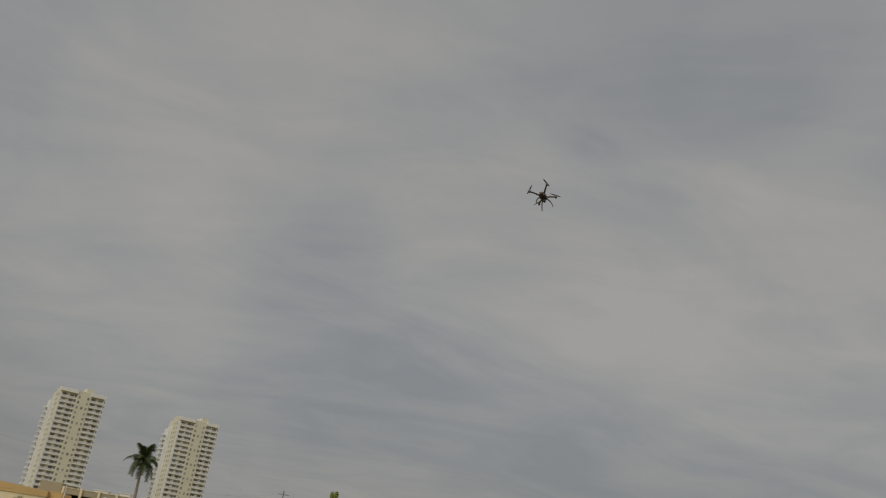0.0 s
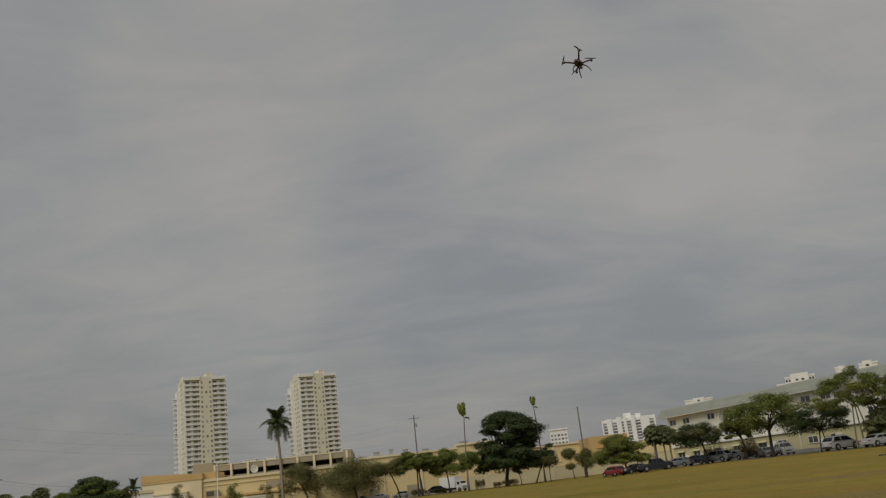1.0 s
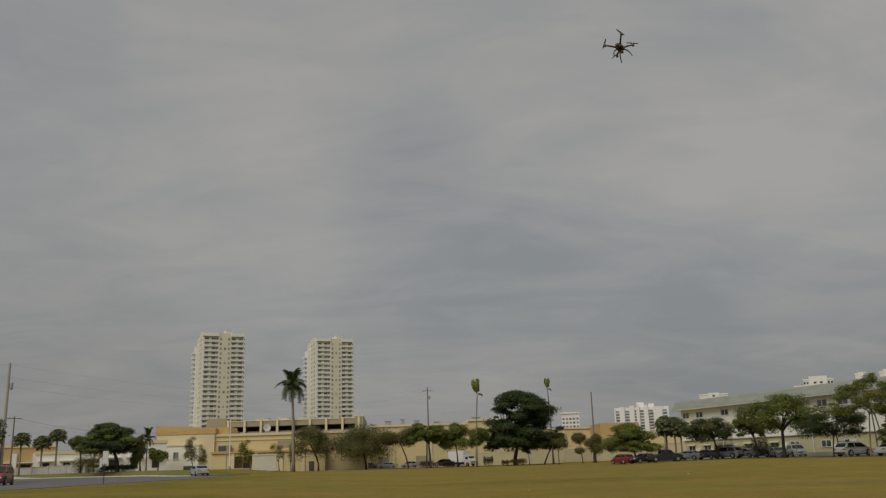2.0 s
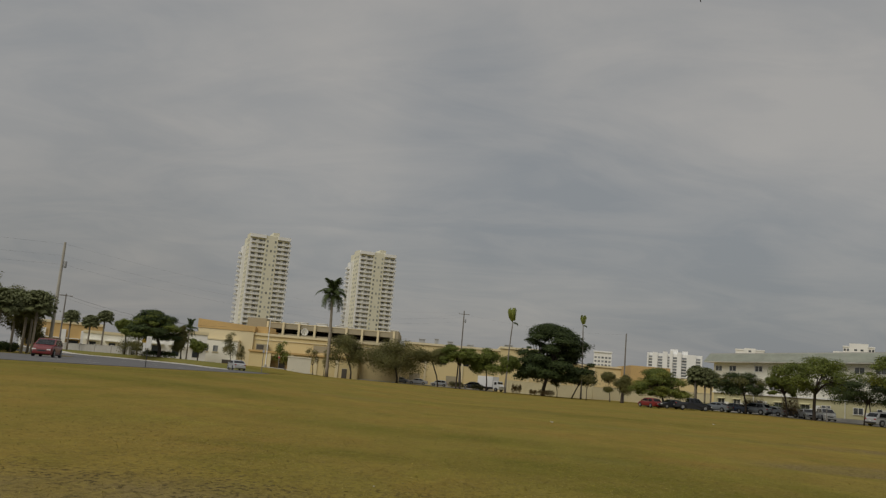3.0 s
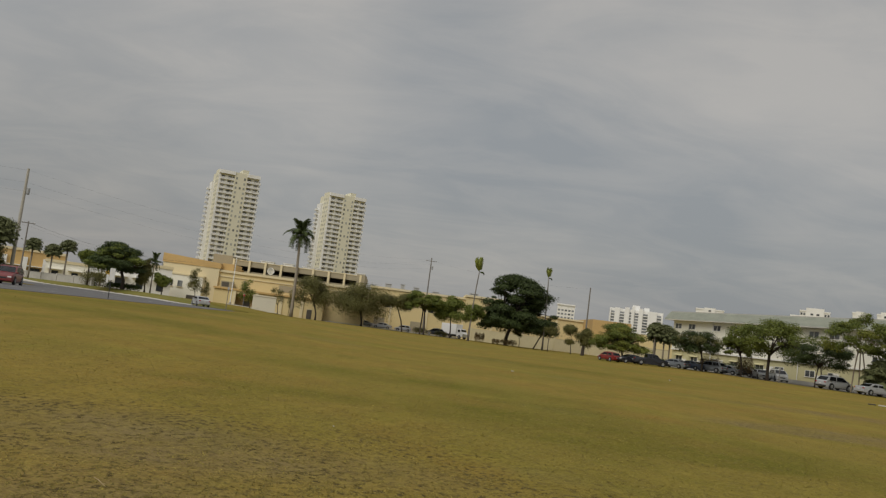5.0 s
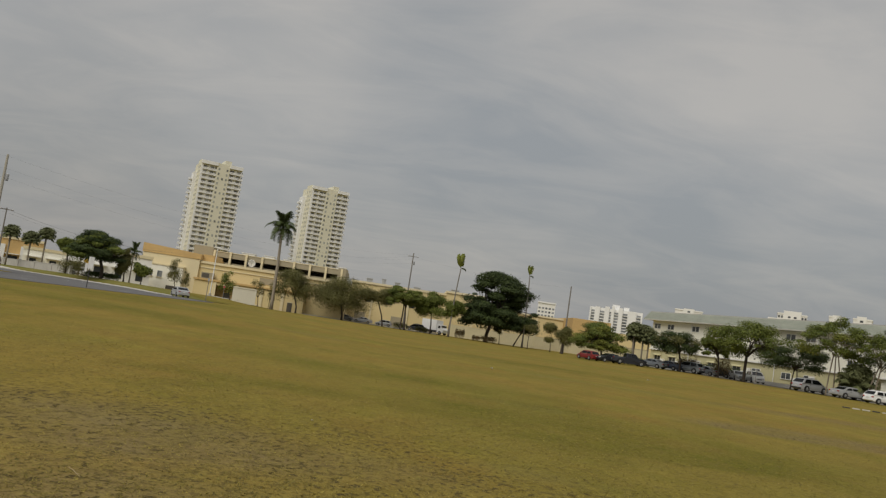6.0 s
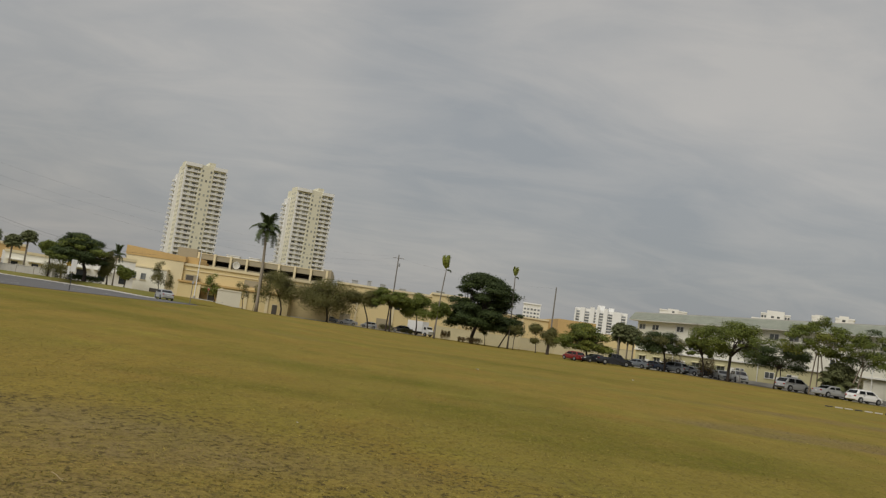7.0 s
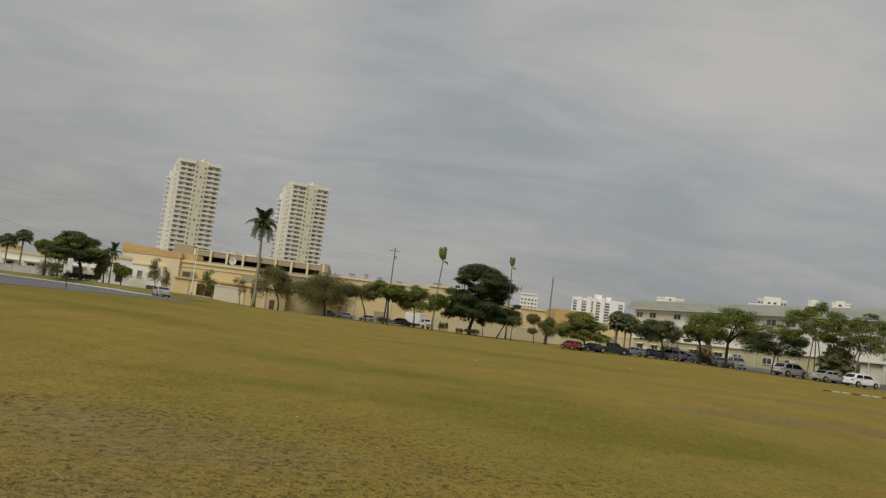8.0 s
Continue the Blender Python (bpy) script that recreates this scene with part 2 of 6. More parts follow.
M = dict(
    field=field_material(),
    dry_stem=material("dry_stem", (0.34, 0.26, 0.13), 0.8, (0.22, 0.16, 0.08), scale=30, fine=200, amount=0.6),
    verge=material("green_turf", (0.125, 0.130, 0.028), 0.95, (0.185, 0.160, 0.048), scale=0.35, fine=14.0, amount=1.0, bump=0.03, gloss=0.1),
    far_glass=material("hazy_far_glass", (0.24, 0.25, 0.26), 0.2, (0.14, 0.15, 0.16), scale=0.3, fine=2.0, amount=1.0, per_object=0.5),
    asphalt=material("asphalt", (0.088, 0.086, 0.086), 0.9, (0.135, 0.130, 0.126), scale=0.4, fine=25.0, amount=0.8, bump=0.01),
    old_asphalt=material("worn_asphalt", (0.20, 0.19, 0.165), 0.9, (0.13, 0.125, 0.11), scale=0.4, fine=25.0, amount=0.8),
    pale_pole=material("pale_concrete_pole", (0.44, 0.41, 0.34), 0.9, (0.33, 0.31, 0.26), scale=0.7, fine=14.0, amount=0.8),
    concrete=material("concrete", (0.46, 0.44, 0.40), 0.9, (0.32, 0.31, 0.28), scale=0.8, fine=20.0, amount=0.7),
    kerb=material("kerb_concrete", (0.55, 0.53, 0.48), 0.9, (0.36, 0.35, 0.32), scale=1.2, fine=20.0, amount=0.7),
    line=material("road_paint", (0.70, 0.70, 0.66), 0.8, (0.35, 0.35, 0.34), scale=3.0, fine=30.0, amount=0.8),
    cream=material("cream_stucco", (0.71, 0.685, 0.545), 0.85, (0.63, 0.61, 0.485), scale=0.08, fine=2.0, amount=0.7),
    bright=material("bright_white_paint", (0.80, 0.80, 0.78), 0.8, (0.70, 0.70, 0.68), scale=0.2, fine=3.0, amount=0.6),
    balcony_dark=material("shaded_balcony_glass", (0.30, 0.30, 0.27), 0.2, (0.14, 0.14, 0.13), scale=0.3, fine=2.0, amount=0.8, per_object=0.6),
    white=material("white_stucco", (0.80, 0.79, 0.74), 0.8, (0.70, 0.69, 0.65), scale=0.2, fine=3.0, amount=0.6),
    yellow=material("yellow_stucco", (0.66, 0.54, 0.285), 0.9, (0.58, 0.475, 0.25), scale=0.12, fine=3.0, amount=0.7),
    pale=material("pale_stucco", (0.70, 0.61, 0.395), 0.9, (0.62, 0.54, 0.35), scale=0.15, fine=3.0, amount=0.7),
    orange=material("ochre_stucco", (0.57, 0.385, 0.16), 0.9, (0.46, 0.315, 0.135), scale=0.2, fine=3.0, amount=0.7),
    fence=material("cream_render", (0.60, 0.535, 0.345), 0.9, (0.51, 0.455, 0.295), scale=0.3, fine=4.0, amount=0.7),
    taupe=material("taupe_concrete", (0.36, 0.315, 0.215), 0.9, (0.29, 0.255, 0.18), scale=0.2, fine=4.0, amount=0.7),
    olive=material("olive_yellow_stucco", (0.56, 0.52, 0.31), 0.9, (0.47, 0.44, 0.26), scale=0.3, fine=4.0, amount=0.7),
    ivory=material("ivory_stucco", (0.66, 0.63, 0.52), 0.9, (0.56, 0.53, 0.44), scale=0.3, fine=4.0, amount=0.6),
    facade=material("off_white_stucco", (0.84, 0.82, 0.71), 0.9, (0.76, 0.74, 0.64), scale=0.3, fine=4.0, amount=0.6),
    shingle=material("grey_green_shingle", (0.34, 0.36, 0.30), 0.9, (0.25, 0.27, 0.225), scale=0.6, fine=9.0, amount=0.8, stretch=(1, 1, 3)),
    glass=material("dark_glass", (0.035, 0.042, 0.05), 0.12, scale=0.3, fine=2.0, amount=0.5, per_object=0.4, gloss=0.6),
    pane=material("curtained_glass", (0.16, 0.17, 0.17), 0.2, (0.05, 0.055, 0.06), scale=0.9, fine=5.0, amount=1.0, per_object=0.6),
    door_glass=material("balcony_glass", (0.30, 0.31, 0.28), 0.15, scale=0.3, fine=2.0, amount=0.6, per_object=0.5),
    # dark colour standing in for the shade of interiors behind openings
    void=material("dark_interior", (0.10, 0.09, 0.075), 0.9, scale=0.5, fine=4.0),
    rail=material("pale_railing", (0.80, 0.80, 0.78), 0.5, scale=0.5, fine=5.0, amount=0.4),
    metal=material("galvanised_steel", (0.42, 0.43, 0.44), 0.45, scale=2.0, fine=30.0, amount=0.5, metal=0.6),
    pole=material("weathered_pole", (0.23, 0.21, 0.185), 0.9, (0.14, 0.13, 0.115), scale=0.7, fine=14.0, amount=0.8, stretch=(4, 4, 0.6)),
    cable=material("black_cable", (0.03, 0.03, 0.03), 0.6),
    bark=material("grey_brown_bark", (0.075, 0.058, 0.045), 0.95, (0.04, 0.032, 0.026), scale=1.5, fine=12.0, amount=0.9, bump=0.02, stretch=(3, 3, 0.7)),
    pale_bark=material("pale_bark", (0.30, 0.25, 0.18), 0.95, (0.16, 0.13, 0.10), scale=1.5, fine=12.0, amount=0.9, stretch=(3, 3, 0.7)),
    palm_bark=material("pale_palm_bark", (0.33, 0.29, 0.23), 0.9, (0.21, 0.18, 0.14), scale=1.2, fine=9.0, amount=0.8, stretch=(0.6, 0.6, 5)),
    leaf_dark=foliage("dark_leaves", (0.068, 0.094, 0.024), (0.030, 0.046, 0.013)),
    leaf=foliage("green_leaves", (0.180, 0.208, 0.036), (0.084, 0.110, 0.022)),
    leaf_lime=foliage("yellow_green_leaves", (0.235, 0.240, 0.040), (0.115, 0.140, 0.028)),
    leaf_olive=foliage("olive_leaves", (0.175, 0.165, 0.048), (0.085, 0.085, 0.028)),
    leaf_brown=foliage("rust_leaves", (0.23, 0.15, 0.065), (0.13, 0.11, 0.045)),
    frond_lime=foliage("lime_palm_leaves", (0.30, 0.33, 0.065), (0.19, 0.22, 0.05)),
    frond_grey=foliage("grey_palm_leaves", (0.205, 0.220, 0.100), (0.120, 0.135, 0.058)),
    frond=foliage("palm_leaves", (0.092, 0.120, 0.036), (0.050, 0.070, 0.024)),
    shaft=foliage("green_crownshaft", (0.14, 0.17, 0.06), (0.10, 0.13, 0.05), 0.1),
    blade=foliage("dry_blades", (0.250, 0.190, 0.038), (0.150, 0.125, 0.022), 0.6),
    tyre=material("tyre_rubber", (0.02, 0.02, 0.02), 0.85, scale=6.0, fine=50.0),
    rim=material("alloy_rim", (0.35, 0.36, 0.37), 0.4, metal=0.7),
    car_glass=material("tinted_glass", (0.018, 0.022, 0.025), 0.06, scale=1.0, fine=6.0, amount=0.3, gloss=0.8),
    trim=material("black_trim", (0.03, 0.03, 0.032), 0.6),
    lamp_red=material("red_lens", (0.35, 0.02, 0.015), 0.2),
    lamp_clear=material("clear_lens", (0.70, 0.70, 0.68), 0.15),
    plate=material("pale_plate", (0.70, 0.70, 0.68), 0.5),
    red=paint("red_paint", (0.19, 0.012, 0.010)),
    maroon=paint("maroon_paint", (0.16, 0.016, 0.016)),
    black=paint("black_paint", (0.016, 0.018, 0.024)),
    navy=paint("dark_blue_paint", (0.03, 0.045, 0.08)),
    grey=paint("grey_paint", (0.20, 0.22, 0.24), metal=0.3),
    silver=paint("silver_paint", (0.40, 0.41, 0.42), metal=0.2),
    carwhite=paint("white_paint", (0.80, 0.80, 0.79)),
    sign_yellow=material("yellow_sign", (0.62, 0.40, 0.05), 0.5),
    sign_red=material("red_sign", (0.45, 0.05, 0.04), 0.5),
    drone_dark=material("dark_plastic", (0.035, 0.03, 0.028), 0.45, fine=80.0),
    drone_red=material("brown_plastic", (0.10, 0.045, 0.028), 0.45),
)

# ---- building helpers ----


def link(name, bm, mat, parent=None, label="", smooth=False):
    me = bpy.data.meshes.new(name)
    bmesh.ops.recalc_face_normals(bm, faces=bm.faces)
    bm.to_mesh(me)
    bm.free()
    for p in me.polygons:
        p.use_smooth = smooth
    me.materials.append(mat)
    ob = new(name, me)
    if parent:
        ob.parent = parent
    return tagged(ob, label)


def part(name, bm, mat, parent, label="", smooth=False):
    return link(name, bm, mat, parent, label, smooth)


def share(name, me, parent, m, label=""):
    """Another object on the same mesh, under a thing."""
    ob = new(name, me)
    ob.parent = parent
    ob.matrix_basis = m
    return tagged(ob, label)


def thing(name, m, label, category, group="", kind=""):
    ob = new(name)
    ob.empty_display_size = 0.2
    ob.matrix_basis = m
    return tagged(ob, label, category, group, kind)


def box(x0, x1, y0, y1, z0, z1, bm=None, bevel=0.0):
    own = bmesh.new()
    vs = [own.verts.new((x, y, z)) for x in (x0, x1) for y in (y0, y1) for z in (z0, z1)]
    for f in ((0, 1, 3, 2), (4, 6, 7, 5), (0, 4, 5, 1), (2, 3, 7, 6), (0, 2, 6, 4), (1, 5, 7, 3)):
        own.faces.new([vs[i] for i in f])
    if bevel:
        bmesh.ops.bevel(own, geom=own.edges[:], offset=bevel, segments=2, profile=0.6, affect="EDGES")
    if bm is None:
        return own
    me = bpy.data.meshes.new("tmp")
    own.to_mesh(me)
    own.free()
    bm.from_mesh(me)
    bpy.data.meshes.remove(me)
    return bm


def tube(points, radii, seg=8, bm=None):
    """A tapered limb along points."""
    bm = bm or bmesh.new()
    pts = [Vector(p) for p in points]
    rings = []
    for i, p in enumerate(pts):
        d = (pts[min(i + 1, len(pts) - 1)] - pts[max(i - 1, 0)]).normalized()
        side = d.cross(Vector((0, 1, 0)) if abs(d.y) < 0.9 else Vector((1, 0, 0))).normalized()
        up = side.cross(d)
        rings.append([bm.verts.new(p + (side * math.cos(a) + up * math.sin(a)) * radii[i]) for a in (2 * math.pi * k / seg for k in range(seg))])
    for a, b in zip(rings, rings[1:]):
        for k in range(seg):
            bm.faces.new((a[k], a[(k + 1) % seg], b[(k + 1) % seg], b[k]))
    bm.faces.new(rings[0][::-1])
    bm.faces.new(rings[-1])
    return bm


def prism(outline, y0, y1, bm=None):
    """An outline in x and z, drawn from y0 to y1."""
    bm = bm or bmesh.new()
    a = [bm.verts.new((x, y0, z)) for x, z in outline]
    b = [bm.verts.new((x, y1, z)) for x, z in outline]
    n = len(outline)
    for i in range(n):
        bm.faces.new((a[i], a[(i + 1) % n], b[(i + 1) % n], b[i]))
    bm.faces.new(a[::-1])
    bm.faces.new(b)
    return bm


def from_arrays(name, verts, faces, mat, parent=None, label=""):
    me = bpy.data.meshes.new(name)
    me.from_pydata(verts, [], faces)
    me.materials.append(mat)
    ob = new(name, me)
    if parent:
        ob.parent = parent
    return tagged(ob, label)


# ---- the ground ----


def smooth(a, b, x):
    t = min(1.0, max(0.0, (x - a) / (b - a)))
    return t * t * (3 - 2 * t)


def ground_z(x, y):
    """A shallow bowl: the field rises a little to the road on one side and to the parking on the other."""
    left = min(0.56, 0.03 * max(0.0, -x - 2) + 0.02 * max(0.0, -x - 24)) * min(1.0, max(0.0, 1 - (y - 100 - 45 * smooth(34, 48, -x)) / 110)) * smooth(8, 40, y)
    right = 0.48 * smooth(22, 46, x) * smooth(40, 105, y)
    beyond = (x + 29) * 0.777 + (y - 106) * 0.63          # past the avenue's far kerb
    verge = (x + 55.1) * 0.673 + (y - 143.4) * 0.740
    bank = 0.78 * smooth(-1, 2.5, verge) * smooth(28, 40, -x) * (1 - smooth(40, 70, beyond))
    return left + right + bank


def steps(lo, hi, step, far):
    mid = list(np.arange(lo, hi + 0.01, step))
    out, d = [], step
    v = hi
    while v < far:
        d *= 1.35
        v += d
        out.append(v)
    back, d, v = [], step, lo
    while v > -far:
        d *= 1.35
        v -= d
        back.append(v)
    return back[::-1] + [float(q) for q in mid] + out


def build_ground():
    xs, ys = steps(-90, 90, 2.0, 2400), steps(-20, 240, 2.0, 2400)
    verts = []
    for y in ys:
        for x in xs:
            near = max(0.0, 1 - math.hypot(x, y) / 120)
            verts.append((x, y, ground_z(x, y) + 0.05 * near * (noise.noise((x * 0.11, y * 0.11, 3.0)))))
    w = len(xs)
    faces = [(j * w + i, j * w + i + 1, (j + 1) * w + i + 1, (j + 1) * w + i) for j in range(len(ys) - 1) for i in range(w - 1)]
    g = from_arrays("ground", verts, faces, M["field"])
    for p in g.data.polygons:
        p.use_smooth = True
    tagged(g, "wide flat field of dry mown grass, straw and olive", "grass field", kind="structure")


build_ground()


def resample(points, step):
    out = []
    for (ax, ay), (bx, by) in zip(points, points[1:]):
        n = max(1, int(math.hypot(bx - ax, by - ay) / step))
        out += [(ax + (bx - ax) * k / n, ay + (by - ay) * k / n) for k in range(n)]
    return out + [points[-1]]


def rounded(points, times=3):
    for _ in range(times):
        q = [points[0]]
        for (ax, ay), (bx, by) in zip(points, points[1:]):
            q += [(ax * 0.75 + bx * 0.25, ay * 0.75 + by * 0.25), (ax * 0.25 + bx * 0.75, ay * 0.25 + by * 0.75)]
        points = q + [points[-1]]
    return points


def strip(points, offsets, lifts, bm):
    """A band along points on the ground: a cross-section of side offsets and heights."""
    rows = []
    for i, (x, y) in enumerate(points):
        ax, ay = points[max(i - 1, 0)]
        bx, by = points[min(i + 1, len(points) - 1)]
        n = math.hypot(bx - ax, by - ay)
        nx, ny = (by - ay) / n, -(bx - ax) / n
        rows.append([bm.verts.new((x + nx * o, y + ny * o, ground_z(x + nx * o, y + ny * o) + u)) for o, u in zip(offsets, lifts)])
    for a, b in zip(rows, rows[1:]):
        for k in range(len(offsets) - 1):
            bm.faces.new((a[k], a[k + 1], b[k + 1], b[k]))
    return bm


AVENUE = resample(rounded([(-61, -120), (-44, 30), (-35.0, 68), (-30.7, 111.2), (-56.3, 135.2), (-83.3, 159.2), (-141, 229), (-261, 379)]), 2.0)
BACK = resample(rounded([(-46, 197), (-20, 199), (10, 199), (30, 192), (38, 160), (50, 133), (58, 106), (66, 76), (80, 30), (95, -40)]), 2.0)


def build_roads():
    street = [p for p in BACK if p[0] < 9 and p[1] > 150]
    parking = [p for p in BACK if p[1] < 152]
    for pts, w, mat, kerbs, label in (
            (AVENUE, 9.3, "asphalt", (), "grey asphalt avenue beside the field"),
            (street, 4.6, "old_asphalt", (-1, 1), "narrow asphalt street behind the field trees"),
            (parking, 4.6, "old_asphalt", (), "worn asphalt lane along the parked cars")):
        across = [-w, -w + 0.02, -w / 2, 0, w / 2, w - 0.02, w]
        lift = [-0.05, 0.03, 0.08, 0.10, 0.08, 0.03, -0.05]
        bm = strip(pts, across, lift, bmesh.new())
        if pts is AVENUE:                   # narrower on the far side past the bend
            near = [p for p in pts if p[1] < 114]
            far = pts[len(near) - 1:]
            bm.free()
            bm = strip(near, [-14.5, -14.48] + across[2:], lift, bmesh.new())
            strip(far, [-14.5, -14.48, -w / 2, 0, 3.0, 5.18, 5.2], lift, bm)
        road = link("road", bm, M[mat])
        tagged(road, label, "road", kind="structure")
        for side in kerbs:                  # elsewhere the turf meets the asphalt
            o = sorted((side * (w - 0.01), side * (w + 0.34)))
            k = link("kerb", strip(pts, [o[0], o[0] + 0.02, o[1] - 0.02, o[1]], [-0.05, 0.17, 0.17, -0.05], bmesh.new()), M["kerb"])
            tagged(k, "pale concrete kerb along the asphalt", "kerb", kind="structure")
    for name, mat, across, lift, label, category in (
            ("kerb", "kerb", [5.19, 5.21, 5.50, 5.52], [-0.05, 0.17, 0.17, -0.05], "pale concrete kerb along the asphalt", "kerb"),
            ("pavement", "kerb", [5.53, 5.55, 6.78, 6.80], [-0.3, 0.10, 0.10, -0.3], "pale concrete pavement beside the avenue", "pavement"),
            ("verge", "verge", [6.82, 6.84, 7.8, 8.8, 9.8, 10.8, 11.8, 12.8, 13.4, 13.42], [-0.4, 0.06, 0.05, 0.05, 0.05, 0.05, 0.05, 0.04, 0.03, -0.4], "strip of watered green turf beyond the avenue kerb", "grass verge")):
        bend = [p for p in AVENUE if 114 < p[1] < 260]
        tagged(link(name, strip(bend, across, lift, bmesh.new()), M[mat]), label, category, kind="structure")
    # lane dashes
    dash = thing("lane_marking", Matrix(), "worn white dashed lane paint on asphalt", "road marking", kind="structure")
    for off in (-6.6, -3.2, 3.2, 6.6):
        for i in range(55, len(AVENUE) - 90, 6):
            part("dash", strip(AVENUE[i:i + 2], [off - 0.08, off + 0.08], [0.105, 0.105], bmesh.new()), M["line"], dash)


build_roads()

# ---- far towers ----


def on_ground(x, y, rz=0.0):
    return pose(x, y, ground_z(x, y), 0, 0, rz)


FLOOR = 2.95


def balcony_mesh(w, d):
    """A slab with a white picket railing; local origin at the wall, floor level."""
    slab = box(-w / 2, w / 2, -d, 0, -0.20, 0.16)
    ra = bmesh.new()
    for y0, y1, x0, x1 in ((-d, -d + 0.06, -w / 2, w / 2), (-d, 0, -w / 2, -w / 2 + 0.06), (-d, 0, w / 2 - 0.06, w / 2)):
        box(x0, x1, y0, y1, 1.0, 1.14, ra)
        box(x0 + 0.01, x1 - 0.01, y0 + 0.01, y1 - 0.01, 0.16, 0.34, ra)
        run = max(x1 - x0, y1 - y0)
        k = int(run / 0.26)
        for i in range(k + 1):
            u = i / k
            px, py = (x0 + 0.06 + (run - 0.12) * u, (y0 + y1) / 2) if x1 - x0 > y1 - y0 else ((x0 + x1) / 2, y0 + 0.06 + (run - 0.12) * u)
            box(px - 0.085, px + 0.085, py - 0.03, py + 0.03, 0.34, 1.0, ra)
    out = []
    for nm, bm, mat in (("slab", slab, M["bright"]), ("railing", ra, M["rail"])):
        me = bpy.data.meshes.new(nm)
        bmesh.ops.recalc_face_normals(bm, faces=bm.faces)
        bm.to_mesh(me)
        bm.free()
        me.materials.append(mat)
        out.append(me)
    return out


def mesh_of(name, bm, mat):
    me = bpy.data.meshes.new(name)
    bmesh.ops.recalc_face_normals(bm, faces=bm.faces)
    bm.to_mesh(me)
    bm.free()
    me.materials.append(mat)
    return me


def tower(m):
    """A slim residential tower: cream shafts, stacks of white balconies, a taller middle shaft."""
    t = thing("apartment_tower", m, "tall cream residential tower with stacks of white balconies", "tower", "twin towers")
    n = 27
    top = n * FLOOR + 1.2
    part("core", box(-12.5, 12.5, 0.8, 22, 0, top), M["cream"], t)
    part("middle_shaft", box(-3.0, 4.8, -0.3, 0.8, 0, top + 1.0), M["cream"], t)
    part("lift_house", box(1.6, 5.4, 0.2, 12.0, top + 1.0, top + 3.4), M["cream"], t)
    part("roof_block", box(-12.4, -5.0, 4.0, 14.0, top, top + 1.9), M["cream"], t)
    # lit strip of wall at the corner, its brightness put in as white
    part("corner_pier", box(-12.5, -11.3, 0.3, 0.8, 0, top), M["bright"], t)
    part("side_band", box(-12.62, -12.5, 0.8, 5.2, 0, top), M["cream"], t)
    part("rear_wing", box(-14.2, -6.0, 13.0, 22.4, 0, top - 5.4), M["bright"], t)
    for a, b in ((-12.5, -3.0), (4.8, 12.5)):
        part("roof_slab", box(a, b + 0.4, -0.7, 1.5, top - 0.9, top + 1.2), M["bright"], t)
        part("partition", box((a + b) / 2 - 0.15, (a + b) / 2 + 0.15, 0.1, 0.8, 0, top - 0.9), M["bright"], t)
    part("corner_post", box(12.2, 12.5, 0.1, 0.8, 0, top), M["bright"], t)
    small = mesh_of("window", box(-0.55, 0.55, -0.05, 0.08, -0.7, 0.7), M["door_glass"])
    door = mesh_of("balcony_door", box(-1.05, 1.05, -0.04, 0.06, 0.16, 2.35), M["balcony_dark"])
    slit = mesh_of("balcony_window", box(-0.5, 0.5, -0.04, 0.06, 0.9, 2.3), M["balcony_dark"])
    stack = balcony_mesh(8.9, 0.95)
    right = balcony_mesh(8.6, 1.15)
    wing = balcony_mesh(5.0, 1.7)
    for k in range(1, n):
        z = k * FLOOR
        for me, x in ((stack, -7.2), (right, 9.2)):
            b = share("balcony", me[0], t, pose(x, 0.8, z))
            share("railing", me[1], b, Matrix())
            for u in (-2.7, 1.5):
                share("balcony_door", door, t, pose(x + u, 0.8, z))
            share("balcony_window", slit, t, pose(x + 3.5, 0.8, z))
        if k < n - 2:
            b = share("balcony", wing[0], t, pose(-14.2, 18.5, z, 0, 0, -90))
            share("railing", wing[1], b, Matrix())
        for x in (-1.6, 1.0, 3.4):
            if x == 1.0 and k % 3:
                continue
            share("window", small, t, pose(x, -0.3, z + 1.5))
        for y in (3.2, 7.2, 11.0):
            share("window", small, t, pose(-12.62 if y < 5 else -12.5, y, z + 1.5, 0, 0, -90))
    return t


first = tower(pose(-128.3, 524.6, 0, 0, 0, 23.5))
copy_thing(first, pose(-63.9, 562.4, 0, 0, 0, 23.5))


